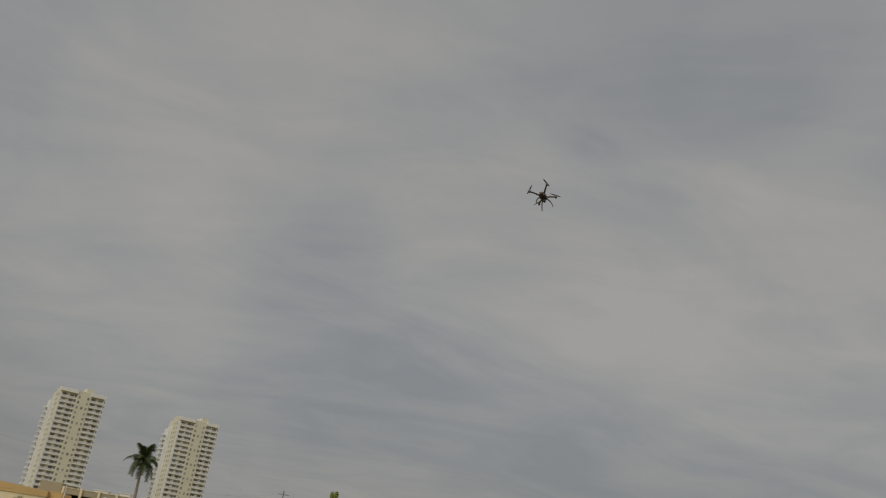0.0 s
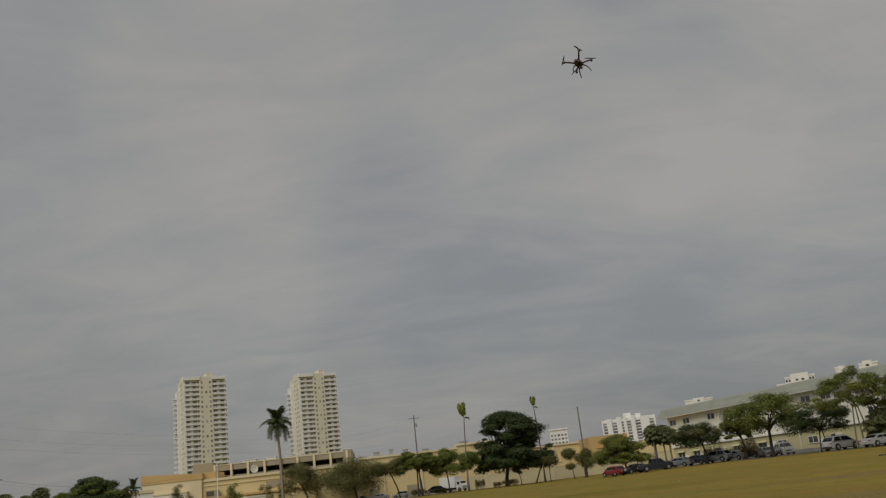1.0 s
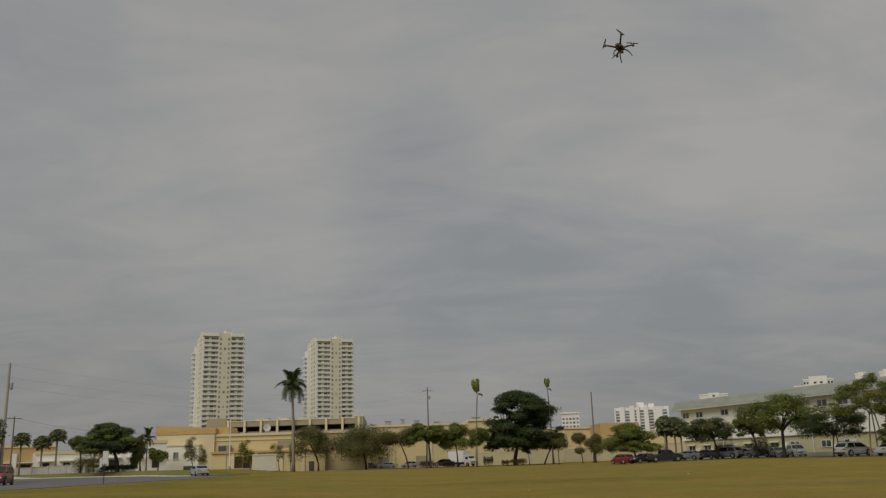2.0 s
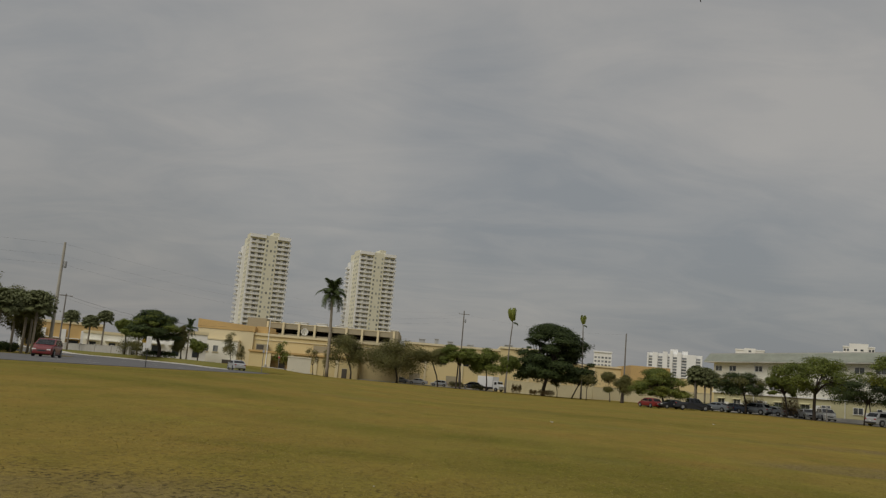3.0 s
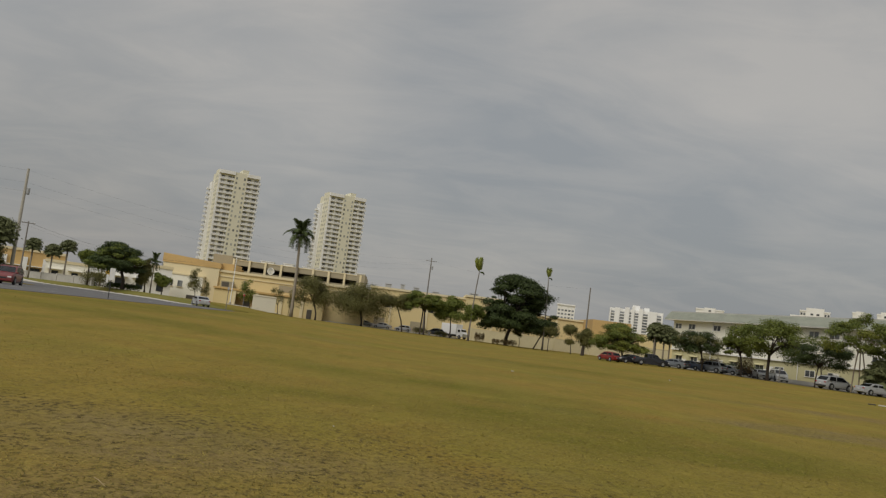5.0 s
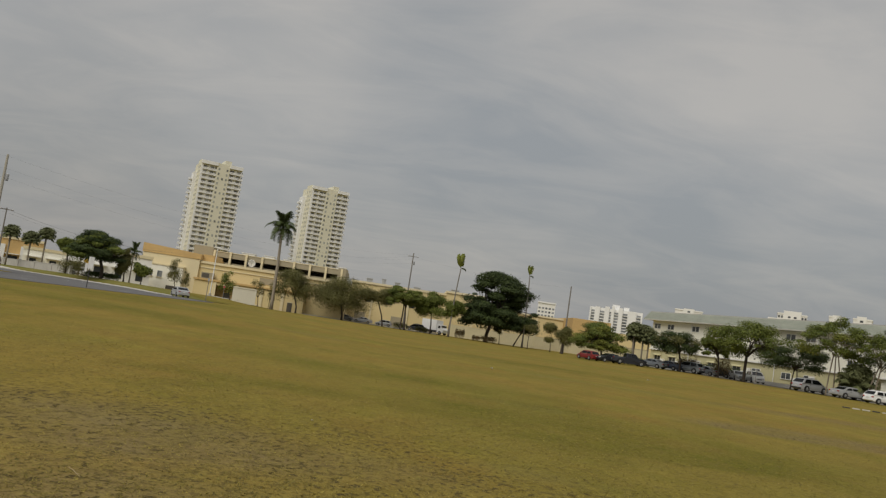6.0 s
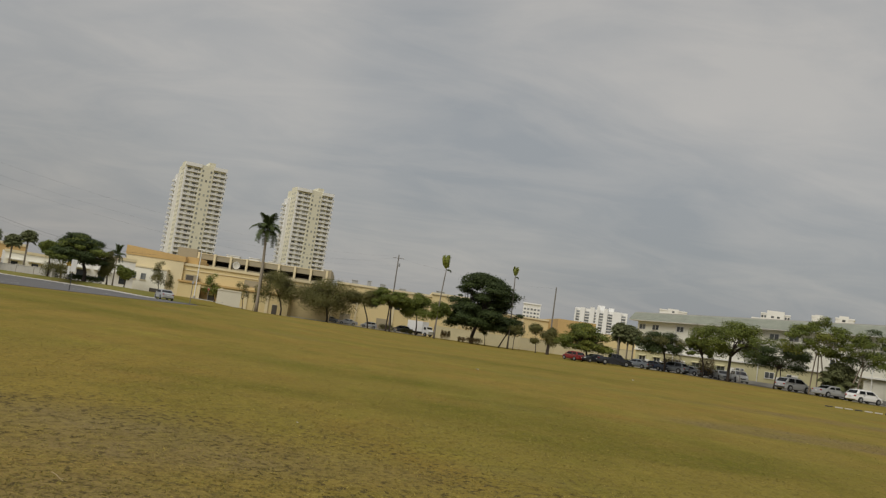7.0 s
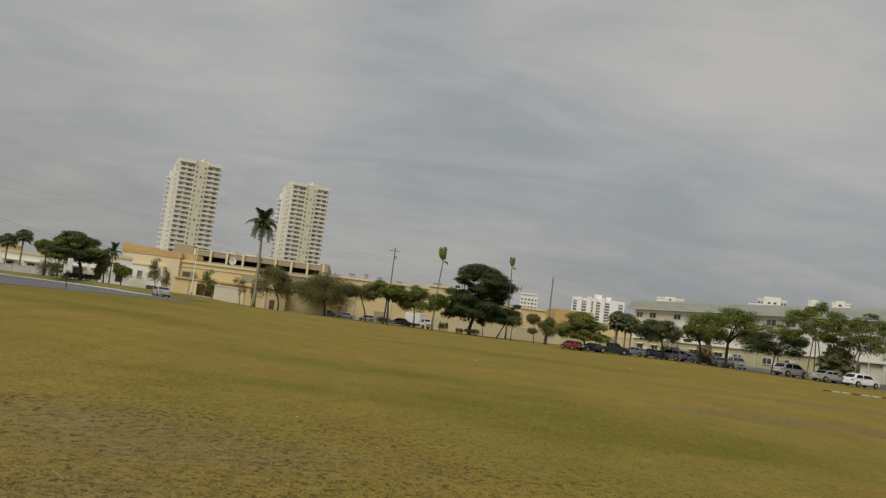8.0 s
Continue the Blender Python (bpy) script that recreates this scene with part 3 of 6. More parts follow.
def far_block(m, w, d, h, label, bands, mat, cat="hotel"):
    """A far white block with bays of dark windows in storeys between projecting ribs."""
    t = thing("far_building", m, label, cat)
    part("wall", box(-w / 2, w / 2, 0, d, 0, h), M[mat], t)
    cell = mesh_of("window", box(-0.7, 0.7, -0.06, 0.1, -0.5, 0.5), M["pane"])
    nb = len(bands)
    for i, (a, b, rise) in enumerate(bands):
        part("bay", box(-w / 2 + a * w, -w / 2 + b * w, -1.2, 0, 0, h + rise), M[mat], t)
        cx, span = -w / 2 + (a + b) / 2 * w, (b - a) * w
        cols = max(1, int(span / 3.2))
        for c in range(cols if i == nb - 1 else 0):
            x = cx + (c - (cols - 1) / 2) * 3.0
            z = 2.0
            while z < h + rise - 1.5:
                share("window", cell, t, pose(x, -1.2, z))
                z += 2.1
    edge = 0.0
    for a, b, rise in list(bands) + [(1.0, 1.0, 0)]:
        if a - edge > 0.03:
            x0, x1 = -w / 2 + edge * w, -w / 2 + a * w
            z = 2.0
            while z < h - 1.0:
                xm = (x0 + x1) / 2
                for a0, a1 in ((x0 + 0.25, xm - 0.22), (xm + 0.22, x1 - 0.25)):
                    part("window", box(a0, a1, -0.08, 0.1, z - 0.62, z + 0.62), M["pane"], t)
                z += 2.1
        edge = b
    part("parapet", box(-w / 2 - 0.2, w / 2 + 0.2, -0.3, d, h, h + 0.7), M[mat], t)
    return t


def hotel(m, w, d, h):
    """A white slab block: blank ribs, recessed stacks of dark balconies, a stepped roofline."""
    t = thing("far_hotel", m, "white high-rise hotel with dark recessed balcony stacks", "hotel")
    part("wall", box(-w / 2, w / 2, 0, d, 0, h - 1.0), M["bright"], t)
    bands = ((0.025, 0.10, 0.5), (0.19, 0.285, 0.6), (0.37, 0.415, 0.35), (0.465, 0.55, 0.4), (0.625, 0.725, 0.75), (0.885, 0.975, 0.25))
    rise = (0.0, 0.6, 1.4, 2.4, 1.5, 0.3, 0.2)
    edge = 0.0
    for (a, b, dark), up in zip(bands + ((1.0, 1.0, 0),), rise):
        part("rib", box(-w / 2 + edge * w, -w / 2 + a * w, -1.1, 0.2, 0, h + up), M["bright"], t)
        edge = b
    pane = {}
    for a, b, dark in bands:
        x0, x1 = -w / 2 + a * w, -w / 2 + b * w
        span = x1 - x0
        if span not in pane:
            pane[span] = mesh_of("window", box(-span / 2 + 0.25, span / 2 - 0.25, -0.08, 0.1, -0.62, 0.62), M["far_glass"])
            pane[-span] = mesh_of("balcony", box(-span / 2, span / 2, -0.5, 0.0, -0.2, 0.2), M["bright"])
        z = 2.2
        while z < h - 2.2:
            share("window", pane[span], t, pose((x0 + x1) / 2, 0, z))
            if dark < 0.7 or int(z) % 2:
                share("balcony", pane[-span], t, pose((x0 + x1) / 2, 0, z - 0.95))
            z += 1.95
    part("parapet", box(-w / 2 + 0.3, w / 2 - 0.2, 0.2, d, h - 1.0, h + 0.2), M["bright"], t)
    part("roof_house", box(-w * 0.08, w * 0.06, 4.0, 12.0, h, h + 3.6), M["bright"], t)
    part("roof_house", box(w * 0.14, w * 0.24, 3.0, 10.0, h, h + 2.6), M["bright"], t)


hotel(pose(141.5, 583, 0, 0, 0, -13.6), 36, 18, 32.0)


def grid_tower(m, w, d, h):
    t = thing("far_tower", m, "slim pale high-rise with a grid of grey windows", "tower")
    part("wall", box(-w / 2, w / 2, 0, d, 0, h), M["white"], t)
    cell = mesh_of("window", box(-0.8, 0.8, -0.06, 0.1, -0.7, 0.7), M["far_glass"])
    for i in range(5):
        x = -w / 2 + (i + 0.5) * w / 5
        part("rib", box(x + w / 10 - 0.3, x + w / 10 + 0.05, -0.5, 0, 0, h), M["bright"], t)
        z = 3.0
        while z < h - 2:
            share("window", cell, t, pose(x, 0, z))
            z += 2.8
    part("roof_slab", box(-w / 2 - 0.4, w / 2 + 0.4, -0.8, d, h, h + 1.0), M["bright"], t)


grid_tower(pose(102.5, 642, 0, 0, 0, -9), 13, 12, 32)
far_block(pose(156, 474, 0, 0, 0, -18), 15, 12, 31.8, "low white roof block seen over the apartment roof", [(0.3, 0.7, 1.2)], "white", "building")
far_block(pose(207, 456, 0, 0, 0, -24), 15, 12, 37.0, "white penthouse storey seen over the apartment roof", [(0.2, 0.8, 2.0)], "white", "building")
far_block(pose(199.5, 392.2, 0, 0, 0, -27), 7, 9, 34.0, "narrow white roof block over the apartment roof", [(0.2, 0.7, 1.0)], "white", "building")
far_block(pose(172.5, 398.0, 0, 0, 0, -23), 6, 9, 29.4, "small white stair head over the apartment roof", [(0.2, 0.7, 0.6)], "white", "building")
far_block(pose(209.0, 387.2, 0, 0, 0, -30), 8, 9, 34.2, "narrow white roof block over the apartment roof", [(0.2, 0.7, 1.5)], "white", "building")

# ---- the yellow shopping building and its parking deck ----


def mall():
    t = thing("shopping_building", pose(0, 195, 0), "long yellow stucco shopping building with ochre parapet", "shopping centre")
    part("corner_block", box(-62, -49, 0, 24, 0, 8.9), M["pale"], t)
    part("ochre_parapet", prism([(-62.15, 8.9), (-48.8, 8.9), (-48.8, 10.1), (-62.15, 10.95)], -0.15, 24), M["orange"], t)
    part("return_parapet", box(-48.8, -46.2, 1.5, 10.0, 8.75, 10.3), M["orange"], t)
    part("white_annex", box(-60.6, -52.0, -1.6, 0, 0, 6.3), M["facade"], t)
    part("annex_coping", box(-60.8, -51.8, -1.75, 0, 6.3, 6.6), M["pale"], t)
    for x in (-59.2, -57.0):
        f = part("window", box(x - 0.55, x + 0.55, -1.66, -1.5, 3.6, 5.0), M["pane"], t)
        part("window_sill", box(x - 0.7, x + 0.7, -1.78, -1.6, 3.45, 3.6), M["pale"], f)
    part("vent_grille", tube([(-54.6, -1.72, 4.4), (-54.6, -1.55, 4.4)], [0.6, 0.6], 14), M["taupe"], t)
    part("loading_bay", box(-55.2, -52.9, -1.67, -1.5, 0.4, 2.0), M["void"], t)
    part("middle_block", box(-49, -15, 0.6, 18, 0, 8.2), M["yellow"], t)
    part("cornice", box(-49, -14.8, 0.3, 18.3, 8.2, 8.75), M["pale"], t)
    part("string_course", box(-49, -15, 0.42, 0.6, 7.2, 7.4), M["pale"], t)
    # a lower front range with a ledge, a recessed entrance court and pilasters
    for x0, x1 in ((-49, -44.6), (-38.9, -24.0)):
        part("front_range", box(x0, x1, -2.0, 0.6, 0, 4.4), M["yellow"], t)
    part("lintel", box(-44.6, -38.9, -2.0, 0.6, 3.7, 4.4), M["yellow"], t)
    part("ledge", box(-49.2, -23.8, -2.35, 0.6, 4.4, 4.8), M["orange"], t)
    part("recess", box(-44.6, -38.9, 0.5, 0.7, 0, 3.7), M["orange"], t)
    part("entrance_door", box(-42.6, -41.2, 0.42, 0.5, 0, 2.3), M["void"], t)
    part("low_wall", box(-44.6, -34.0, -4.2, -3.9, 0, 0.8), M["pale"], t)
    for x in (-44.3, -39.2, -33.6, -28.8):
        part("pilaster", box(x - 0.35, x + 0.35, -2.2, -2.0, 0, 4.4), M["pale"], t)
    part("vent_hood", box(-47.8, -45.2, -1.6, 0.2, 4.8, 6.2), M["taupe"], t)
    part("louvre", box(-47.6, -46.0, -1.66, -1.6, 5.0, 6.0), M["void"], t)
    part("louvre", box(-35.0, -31.6, 0.52, 0.62, 5.4, 6.9), M["taupe"], t)
    for x in (-43.0, -29.2):
        part("wall_lamp", box(x - 0.2, x + 0.2, 0.35, 0.6, 6.0, 6.8), M["taupe"], t)
    for x, w, h in ((-36.6, 1.2, 2.3), (-27.0, 1.1, 2.2)):
        y = -2.0 if x < -24 else 0.6
        d = part("door", box(x - w / 2, x + w / 2, y - 0.1, y + 0.1, 0, h), M["void"], t)
        part("door_frame", box(x - w / 2 - 0.12, x + w / 2 + 0.12, y - 0.08, y + 0.05, h, h + 0.15), M["pale"], d)
    # the long right-hand part, in three heights
    part("east_block", box(-15, 8.5, 14, 36, 0, 9.7), M["yellow"], t)
    part("east_cornice", box(-15.2, 8.6, 13.7, 36.2, 9.7, 10.2), M["pale"], t)
    part("tall_block", box(8.5, 17.5, 13, 36, 0, 10.4), M["yellow"], t)
    part("tall_cornice", box(8.3, 17.7, 12.7, 36.2, 10.4, 10.9), M["pale"], t)
    part("low_block", box(17.5, 38, 14, 36, 0, 7.9), M["yellow"], t)
    part("low_cornice", box(17.5, 38.2, 13.7, 36.2, 7.9, 8.3), M["pale"], t)
    part("ochre_block", box(38, 47, 2, 30, 0, 8.6), M["orange"], t)
    part("end_block", box(47, 62, 4, 30, 0, 6.6), M["yellow"], t)
    for x in (-10, -5.5, 0, 4.5, 11, 15):
        y = 14 if x < 8 else 13
        part("window", box(x - 1.0, x + 1.0, y - 0.08, y + 0.1, 5.4, 7.2), M["glass"], t)
    for x in (-12, -3, 6, 13, 21, 29):
        y = 14 if x < 8 else (13 if x < 17 else 14)
        part("door", box(x - 1.3, x + 1.3, y - 0.07, y + 0.1, 0, 2.7), M["taupe"], t)
        part("pilaster", box(x + 2.2, x + 2.7, y - 0.25, y, 0, 7.6), M["pale"], t)


mall()


def garage():
    t = thing("parking_garage", pose(0, 219, 0), "open taupe concrete parking deck with pale columns", "parking garage")
    x0, x1 = -56.5, -17.8
    part("wall", box(x0, x1, 0.4, 13, 0, 5.6), M["taupe"], t)
    part("deck", box(x0, x1, -0.4, 13, 5.6, 6.0), M["taupe"], t)
    part("deck", box(x0, x1, -0.4, 13, 8.7, 9.4), M["taupe"], t)
    part("roof_band", box(x0, x1, -0.5, 13, 11.2, 12.5), M["taupe"], t)
    part("band_coping", box(x0, x1, -0.62, 0.2, 12.5, 12.66), M["pale"], t)
    part("back_wall", box(x0, x1, 10, 10.4, 6.0, 11.2), M["void"], t)
    part("stair_tower", box(x0 - 0.3, x0 + 4.6, -0.9, 6, 0, 13.4), M["taupe"], t)
    part("end_block", box(x1 - 1.9, x1 + 0.2, -0.8, 6, 0, 12.9), M["taupe"], t)
    for i in range(9):
        x = x0 + 5 + i * 4.1
        part("column", box(x - 0.27, x + 0.27, -1.0, 0, 5.6, 12.8), M["pale"], t)
    for i in range(8):
        x = x0 + 7 + i * 4.1
        part("barrier", box(x - 1.75, x + 1.75, -0.3, -0.1, 9.4, 9.95), M["taupe"], t)
        part("barrier", box(x - 1.75, x + 1.75, -0.3, -0.1, 6.0, 7.1), M["taupe"], t)


garage()


def rooftop_unit(x, y, z, w, d, h):
    t = thing("rooftop_unit", pose(x, y, z), "white rooftop air unit on the deck", "air unit", "rooftop units")
    part("housing", box(-w / 2, w / 2, -d / 2, d / 2, 0, h, bevel=0.08), M["white"] if z > 12 else M["metal"], t)
    part("cap", box(-w / 2 - 0.15, w / 2 + 0.15, -d / 2 - 0.15, d / 2 + 0.15, h, h + 0.12), M["white"] if z > 12 else M["metal"], t)


for x, w, h in ((-43.5, 3.4, 0.5), (-38.0, 2.6, 0.6), (-32.2, 4.2, 0.4), (-19.2, 2.4, 0.5)):
    rooftop_unit(x, 222, 12.72, w, 2.0, h)
for x, y, z, w, h in ((-11, 212, 10.2, 1.4, 0.9), (-7.5, 214, 10.2, 0.9, 1.3), (-4, 213, 10.2, 1.3, 0.9), (1, 214, 10.2, 1.6, 0.5), (10.5, 212, 10.9, 2.0, 0.5)):
    rooftop_unit(x, y, z, w, 1.6, h)


def dish(x, y, z):
    t = thing("satellite_dish", pose(x, y, z, 0, 0, 10), "white satellite dish on the shop roof", "dish")
    part("mast", tube([(0, 0, 0), (0, 0, 1.2)], [0.08, 0.08], 8), M["metal"], t)
    bm = bmesh.new()
    rings = []
    for i in range(6):
        r = 0.85 * i / 5
        rings.append([bm.verts.new((r * math.cos(a), -0.4 + 0.35 * (r / 0.85) ** 2 * -1 + 0.2, 1.6 + r * math.sin(a))) for a in (2 * math.pi * k / 20 for k in range(20))] if i else [bm.verts.new((0, -0.2, 1.6))])
    for k in range(20):
        bm.faces.new((rings[0][0], rings[1][k], rings[1][(k + 1) % 20]))
    for a, b in zip(rings[1:], rings[2:]):
        for k in range(20):
            bm.faces.new((a[k], b[k], b[(k + 1) % 20], a[(k + 1) % 20]))
    bmesh.ops.solidify(bm, geom=bm.faces[:], thickness=0.06)
    part("reflector", bm, M["white"], t, smooth=True)
    part("feed_arm", tube([(0, -0.1, 0.3), (0, -1.2, 1.6)], [0.03, 0.03], 6), M["metal"], t)


dish(-37.8, 197.5, 8.3)


def wall_run(pts, h, mat, label, thick=0.25):
    """A rendered boundary wall with a coping and piers."""
    t = thing("boundary_wall", Matrix(), label, "wall", kind="structure")
    for (ax, ay), (bx, by) in zip(pts, pts[1:]):
        n = math.hypot(bx - ax, by - ay)
        a = math.degrees(math.atan2(by - ay, bx - ax))
        z = min(ground_z(ax, ay), ground_z(bx, by)) - 0.1
        for nm, bm in (("panel", box(0, n, -thick / 2, thick / 2, 0, h)), ("coping", box(-0.05, n + 0.05, -thick / 2 - 0.06, thick / 2 + 0.06, h, h + 0.1)), ("pier", box(-0.25, 0.25, -0.25, 0.25, 0, h + 0.22))):
            part(nm, bm, M[mat], t).matrix_basis = pose(ax, ay, z, 0, 0, a)


wall_run([(10.6, 206.5), (14.6, 206.5), (18.6, 206.5), (22.6, 206.5), (26.6, 206), (30.6, 204), (34.5, 199.5), (37, 193), (39.5, 186), (42, 178), (44, 170), (46.5, 162.5)], 2.9, "fence", "pale rendered boundary wall behind the street trees")
wall_run([(-59.6, 150.4), (-66, 158), (-72, 164.5), (-78, 171), (-84, 177.5), (-90, 184)], 1.45, "concrete", "low pale concrete wall beyond the avenue")

# ---- the three-storey apartment house ----


def apartment():
    ang = math.degrees(math.atan2(-36.7, 12.3))
    z0 = 0.5
    t = thing("apartment_house", pose(46.3, 160.5, z0, 0, 0, ang), "three-storey apartment house, ivory over olive yellow, shingled mansard roof", "apartment house")
    ln, dp = 78, 14
    # local x runs along the front, +y is behind
    part("ground_storey", box(0, 46.5, 0.2, dp, 0, 3.25), M["olive"], t)
    part("carport_back", box(46.5, ln, 2.2, dp, 0, 3.25), M["facade"], t)
    for x in (46.7, 51.5, 56.3, 61.1, 65.9, 70.7, 75.5):
        part("carport_post", box(x - 0.18, x + 0.18, 0.1, 0.46, 0, 3.25), M["facade"], t)
    part("carport_wall", box(52.2, 56.0, 0.5, 0.7, 0, 2.9), M["facade"], t)
    part("middle_storey", box(0, ln, 0, dp, 3.25, 5.9), M["facade"], t)
    part("upper_storey", box(0, ln, 0, dp, 5.9, 8.7), M["facade"], t)
    part("floor_band", box(-0.1, ln + 0.1, -0.12, 0.3, 3.12, 3.36), M["white"], t)
    part("floor_band", box(-0.1, ln + 0.1, -0.06, 0.1, 5.82, 5.96), M["facade"], t)
    part("soffit", box(-1.3, ln + 1.3, -1.3, dp + 1.3, 8.6, 8.75), M["white"], t)
    # mansard roof in stepped courses of shingles, one folded skin
    roof = bmesh.new()
    n = 9
    rings = []
    for i in range(n):
        for q, lap in ((i / n, 0.0), ((i + 1) / n, 0.03)):
            o, zz = -1.35 + 0.75 * q + lap, 8.75 + 1.4 * q
            rings.append([roof.verts.new((x, y, zz)) for x, y in ((o, o), (ln - o, o), (ln - o, dp - o), (o, dp - o))])
    for va, vb in zip(rings, rings[1:]):
        for k in range(4):
            roof.faces.new((va[k], va[(k + 1) % 4], vb[(k + 1) % 4], vb[k]))
    roof.faces.new(rings[0][::-1])
    roof.faces.new(rings[-1])
    part("roof", roof, M["shingle"], t)
    part("roof_deck", box(-0.5, ln + 0.5, -0.5, dp + 0.5, 10.15, 10.27), M["concrete"], t)
    pane = mesh_of("pane", box(-0.42, 0.42, -0.03, 0.03, -0.42, 0.42), M["pane"])
    frame_bm = bmesh.new()
    for a in ((-1.0, 1.0, -0.05, 0.05, 0.44, 0.50), (-1.04, 1.04, -0.1, 0.05, -0.54, -0.44), (-1.0, -0.92, -0.05, 0.05, -0.44, 0.44), (0.92, 1.0, -0.05, 0.05, -0.44, 0.44), (-0.05, 0.05, -0.05, 0.05, -0.44, 0.44)):
        box(*a, frame_bm)
    fr = mesh_of("window_frame", frame_bm, M["white"])
    # dark sheet behind the panes, painted as the unlit room
    back = mesh_of("dark_backing", box(-0.96, 0.96, 0.0, 0.02, -0.44, 0.44), M["void"])
    unit = mesh_of("air_conditioner", box(-0.4, 0.4, -0.4, 0.05, -0.28, 0.28), M["white"])
    shade = mesh_of("awning", prism([(-1.15, 0.0), (1.15, 0.0), (1.15, 0.06), (-1.15, 0.06)], -0.5, 0.0), M["olive"])
    rng = random.Random(4)
    for fl, z, y in ((0, 1.75, 0.2), (1, 4.6, 0.0), (2, 7.6, 0.0)):
        x = 1.6 if fl == 2 else 2.4
        i = 0
        while x < ln - 2:
            if (fl == 1 and i % 3) or (fl == 0 and x > 45):
                x += 5.0
                i += 1
                continue
            w = share("window", back, t, pose(x, y - 0.015, z))
            share("window_frame", fr, w, Matrix())
            for s in (-0.48, 0.48):
                share("pane", pane, w, pose(s, -0.02, 0))
            if fl == 0 and rng.random() < 0.45:
                share("awning", shade, t, pose(x, y, z + 0.62, 28, 0, 0))
            if rng.random() < 0.2:
                share("air_conditioner", unit, t, pose(x + 1.9, y, z - 0.4))
            x += ((4.2, 7.2) if fl == 2 else (4.6, 6.4))[i % 2] + rng.uniform(-0.2, 0.2)
            i += 1
    for x in (14.5, 27.0, 40.5):
        d = part("door", box(x - 0.5, x + 0.5, 0.1, 0.3, 0, 2.1), M["white"], t)
        part("door_frame", box(x - 0.62, x + 0.62, 0.13, 0.28, 2.1, 2.22), M["ivory"], d)
    for x in (11.8, 33.0, 54.0):
        part("downpipe", tube([(x, -0.08, 0), (x, -0.08, 8.6)], [0.06, 0.06], 6), M["rail"], t)
    # low planter wall in front
    part("planter_wall", box(4, ln - 4, -2.3, -2.05, 0, 0.55), M["concrete"], t)


apartment()


# ---- buildings beyond the avenue ----


def shop(x, y, w, d, h, mat, rz, label, piers=False):
    t = thing("shop_building", on_ground(x, y, rz), label, "shop")
    part("wall", box(-w / 2, w / 2, 0, d, 0, h), M[mat], t)
    part("parapet", box(-w / 2 - 0.2, w / 2 + 0.2, -0.2, d, h, h + 0.6), M["pale"], t)
    n = int(w / 4)
    wide = 1.3 if piers else 0.7
    for i in range(n):
        cx = -w / 2 + (i + 0.5) * w / n
        g = part("window", box(cx - wide, cx + wide, -0.06, 0.1, 0.7, 2.5), M["glass"], t)
        part("awning", box(cx - 1.6, cx + 1.6, -1.0, 0, 2.8, 3.0), M["white"], t)
    if piers:
        for i in range(n + 1):
            x = -w / 2 + i * w / n
            part("pier", box(x - 0.55, x + 0.55, -0.7, 0, 0, h - 1.4), M["bright"], t)


shop(-98.5, 206, 18, 14, 6.4, "orange", 24, "low ochre shop block with white piers and a pale parapet", True)
shop(-80.5, 198, 17, 10, 4.4, "facade", 22, "low pale shop row with dark openings")
shop(-127, 200, 24, 14, 6.4, "white", 26, "low white shop building with awnings")
shop(-63.0, 178.0, 16.5, 9, 5.6, "white", 19, "low white building behind the avenue trees")
shop(-72, 222, 16, 12, 7.0, "pale", 18, "pale low building beside the shopping block")
shop(-112, 152, 18, 12, 5.0, "white", 30, "white low building behind palm trees")

# ---- trees ----


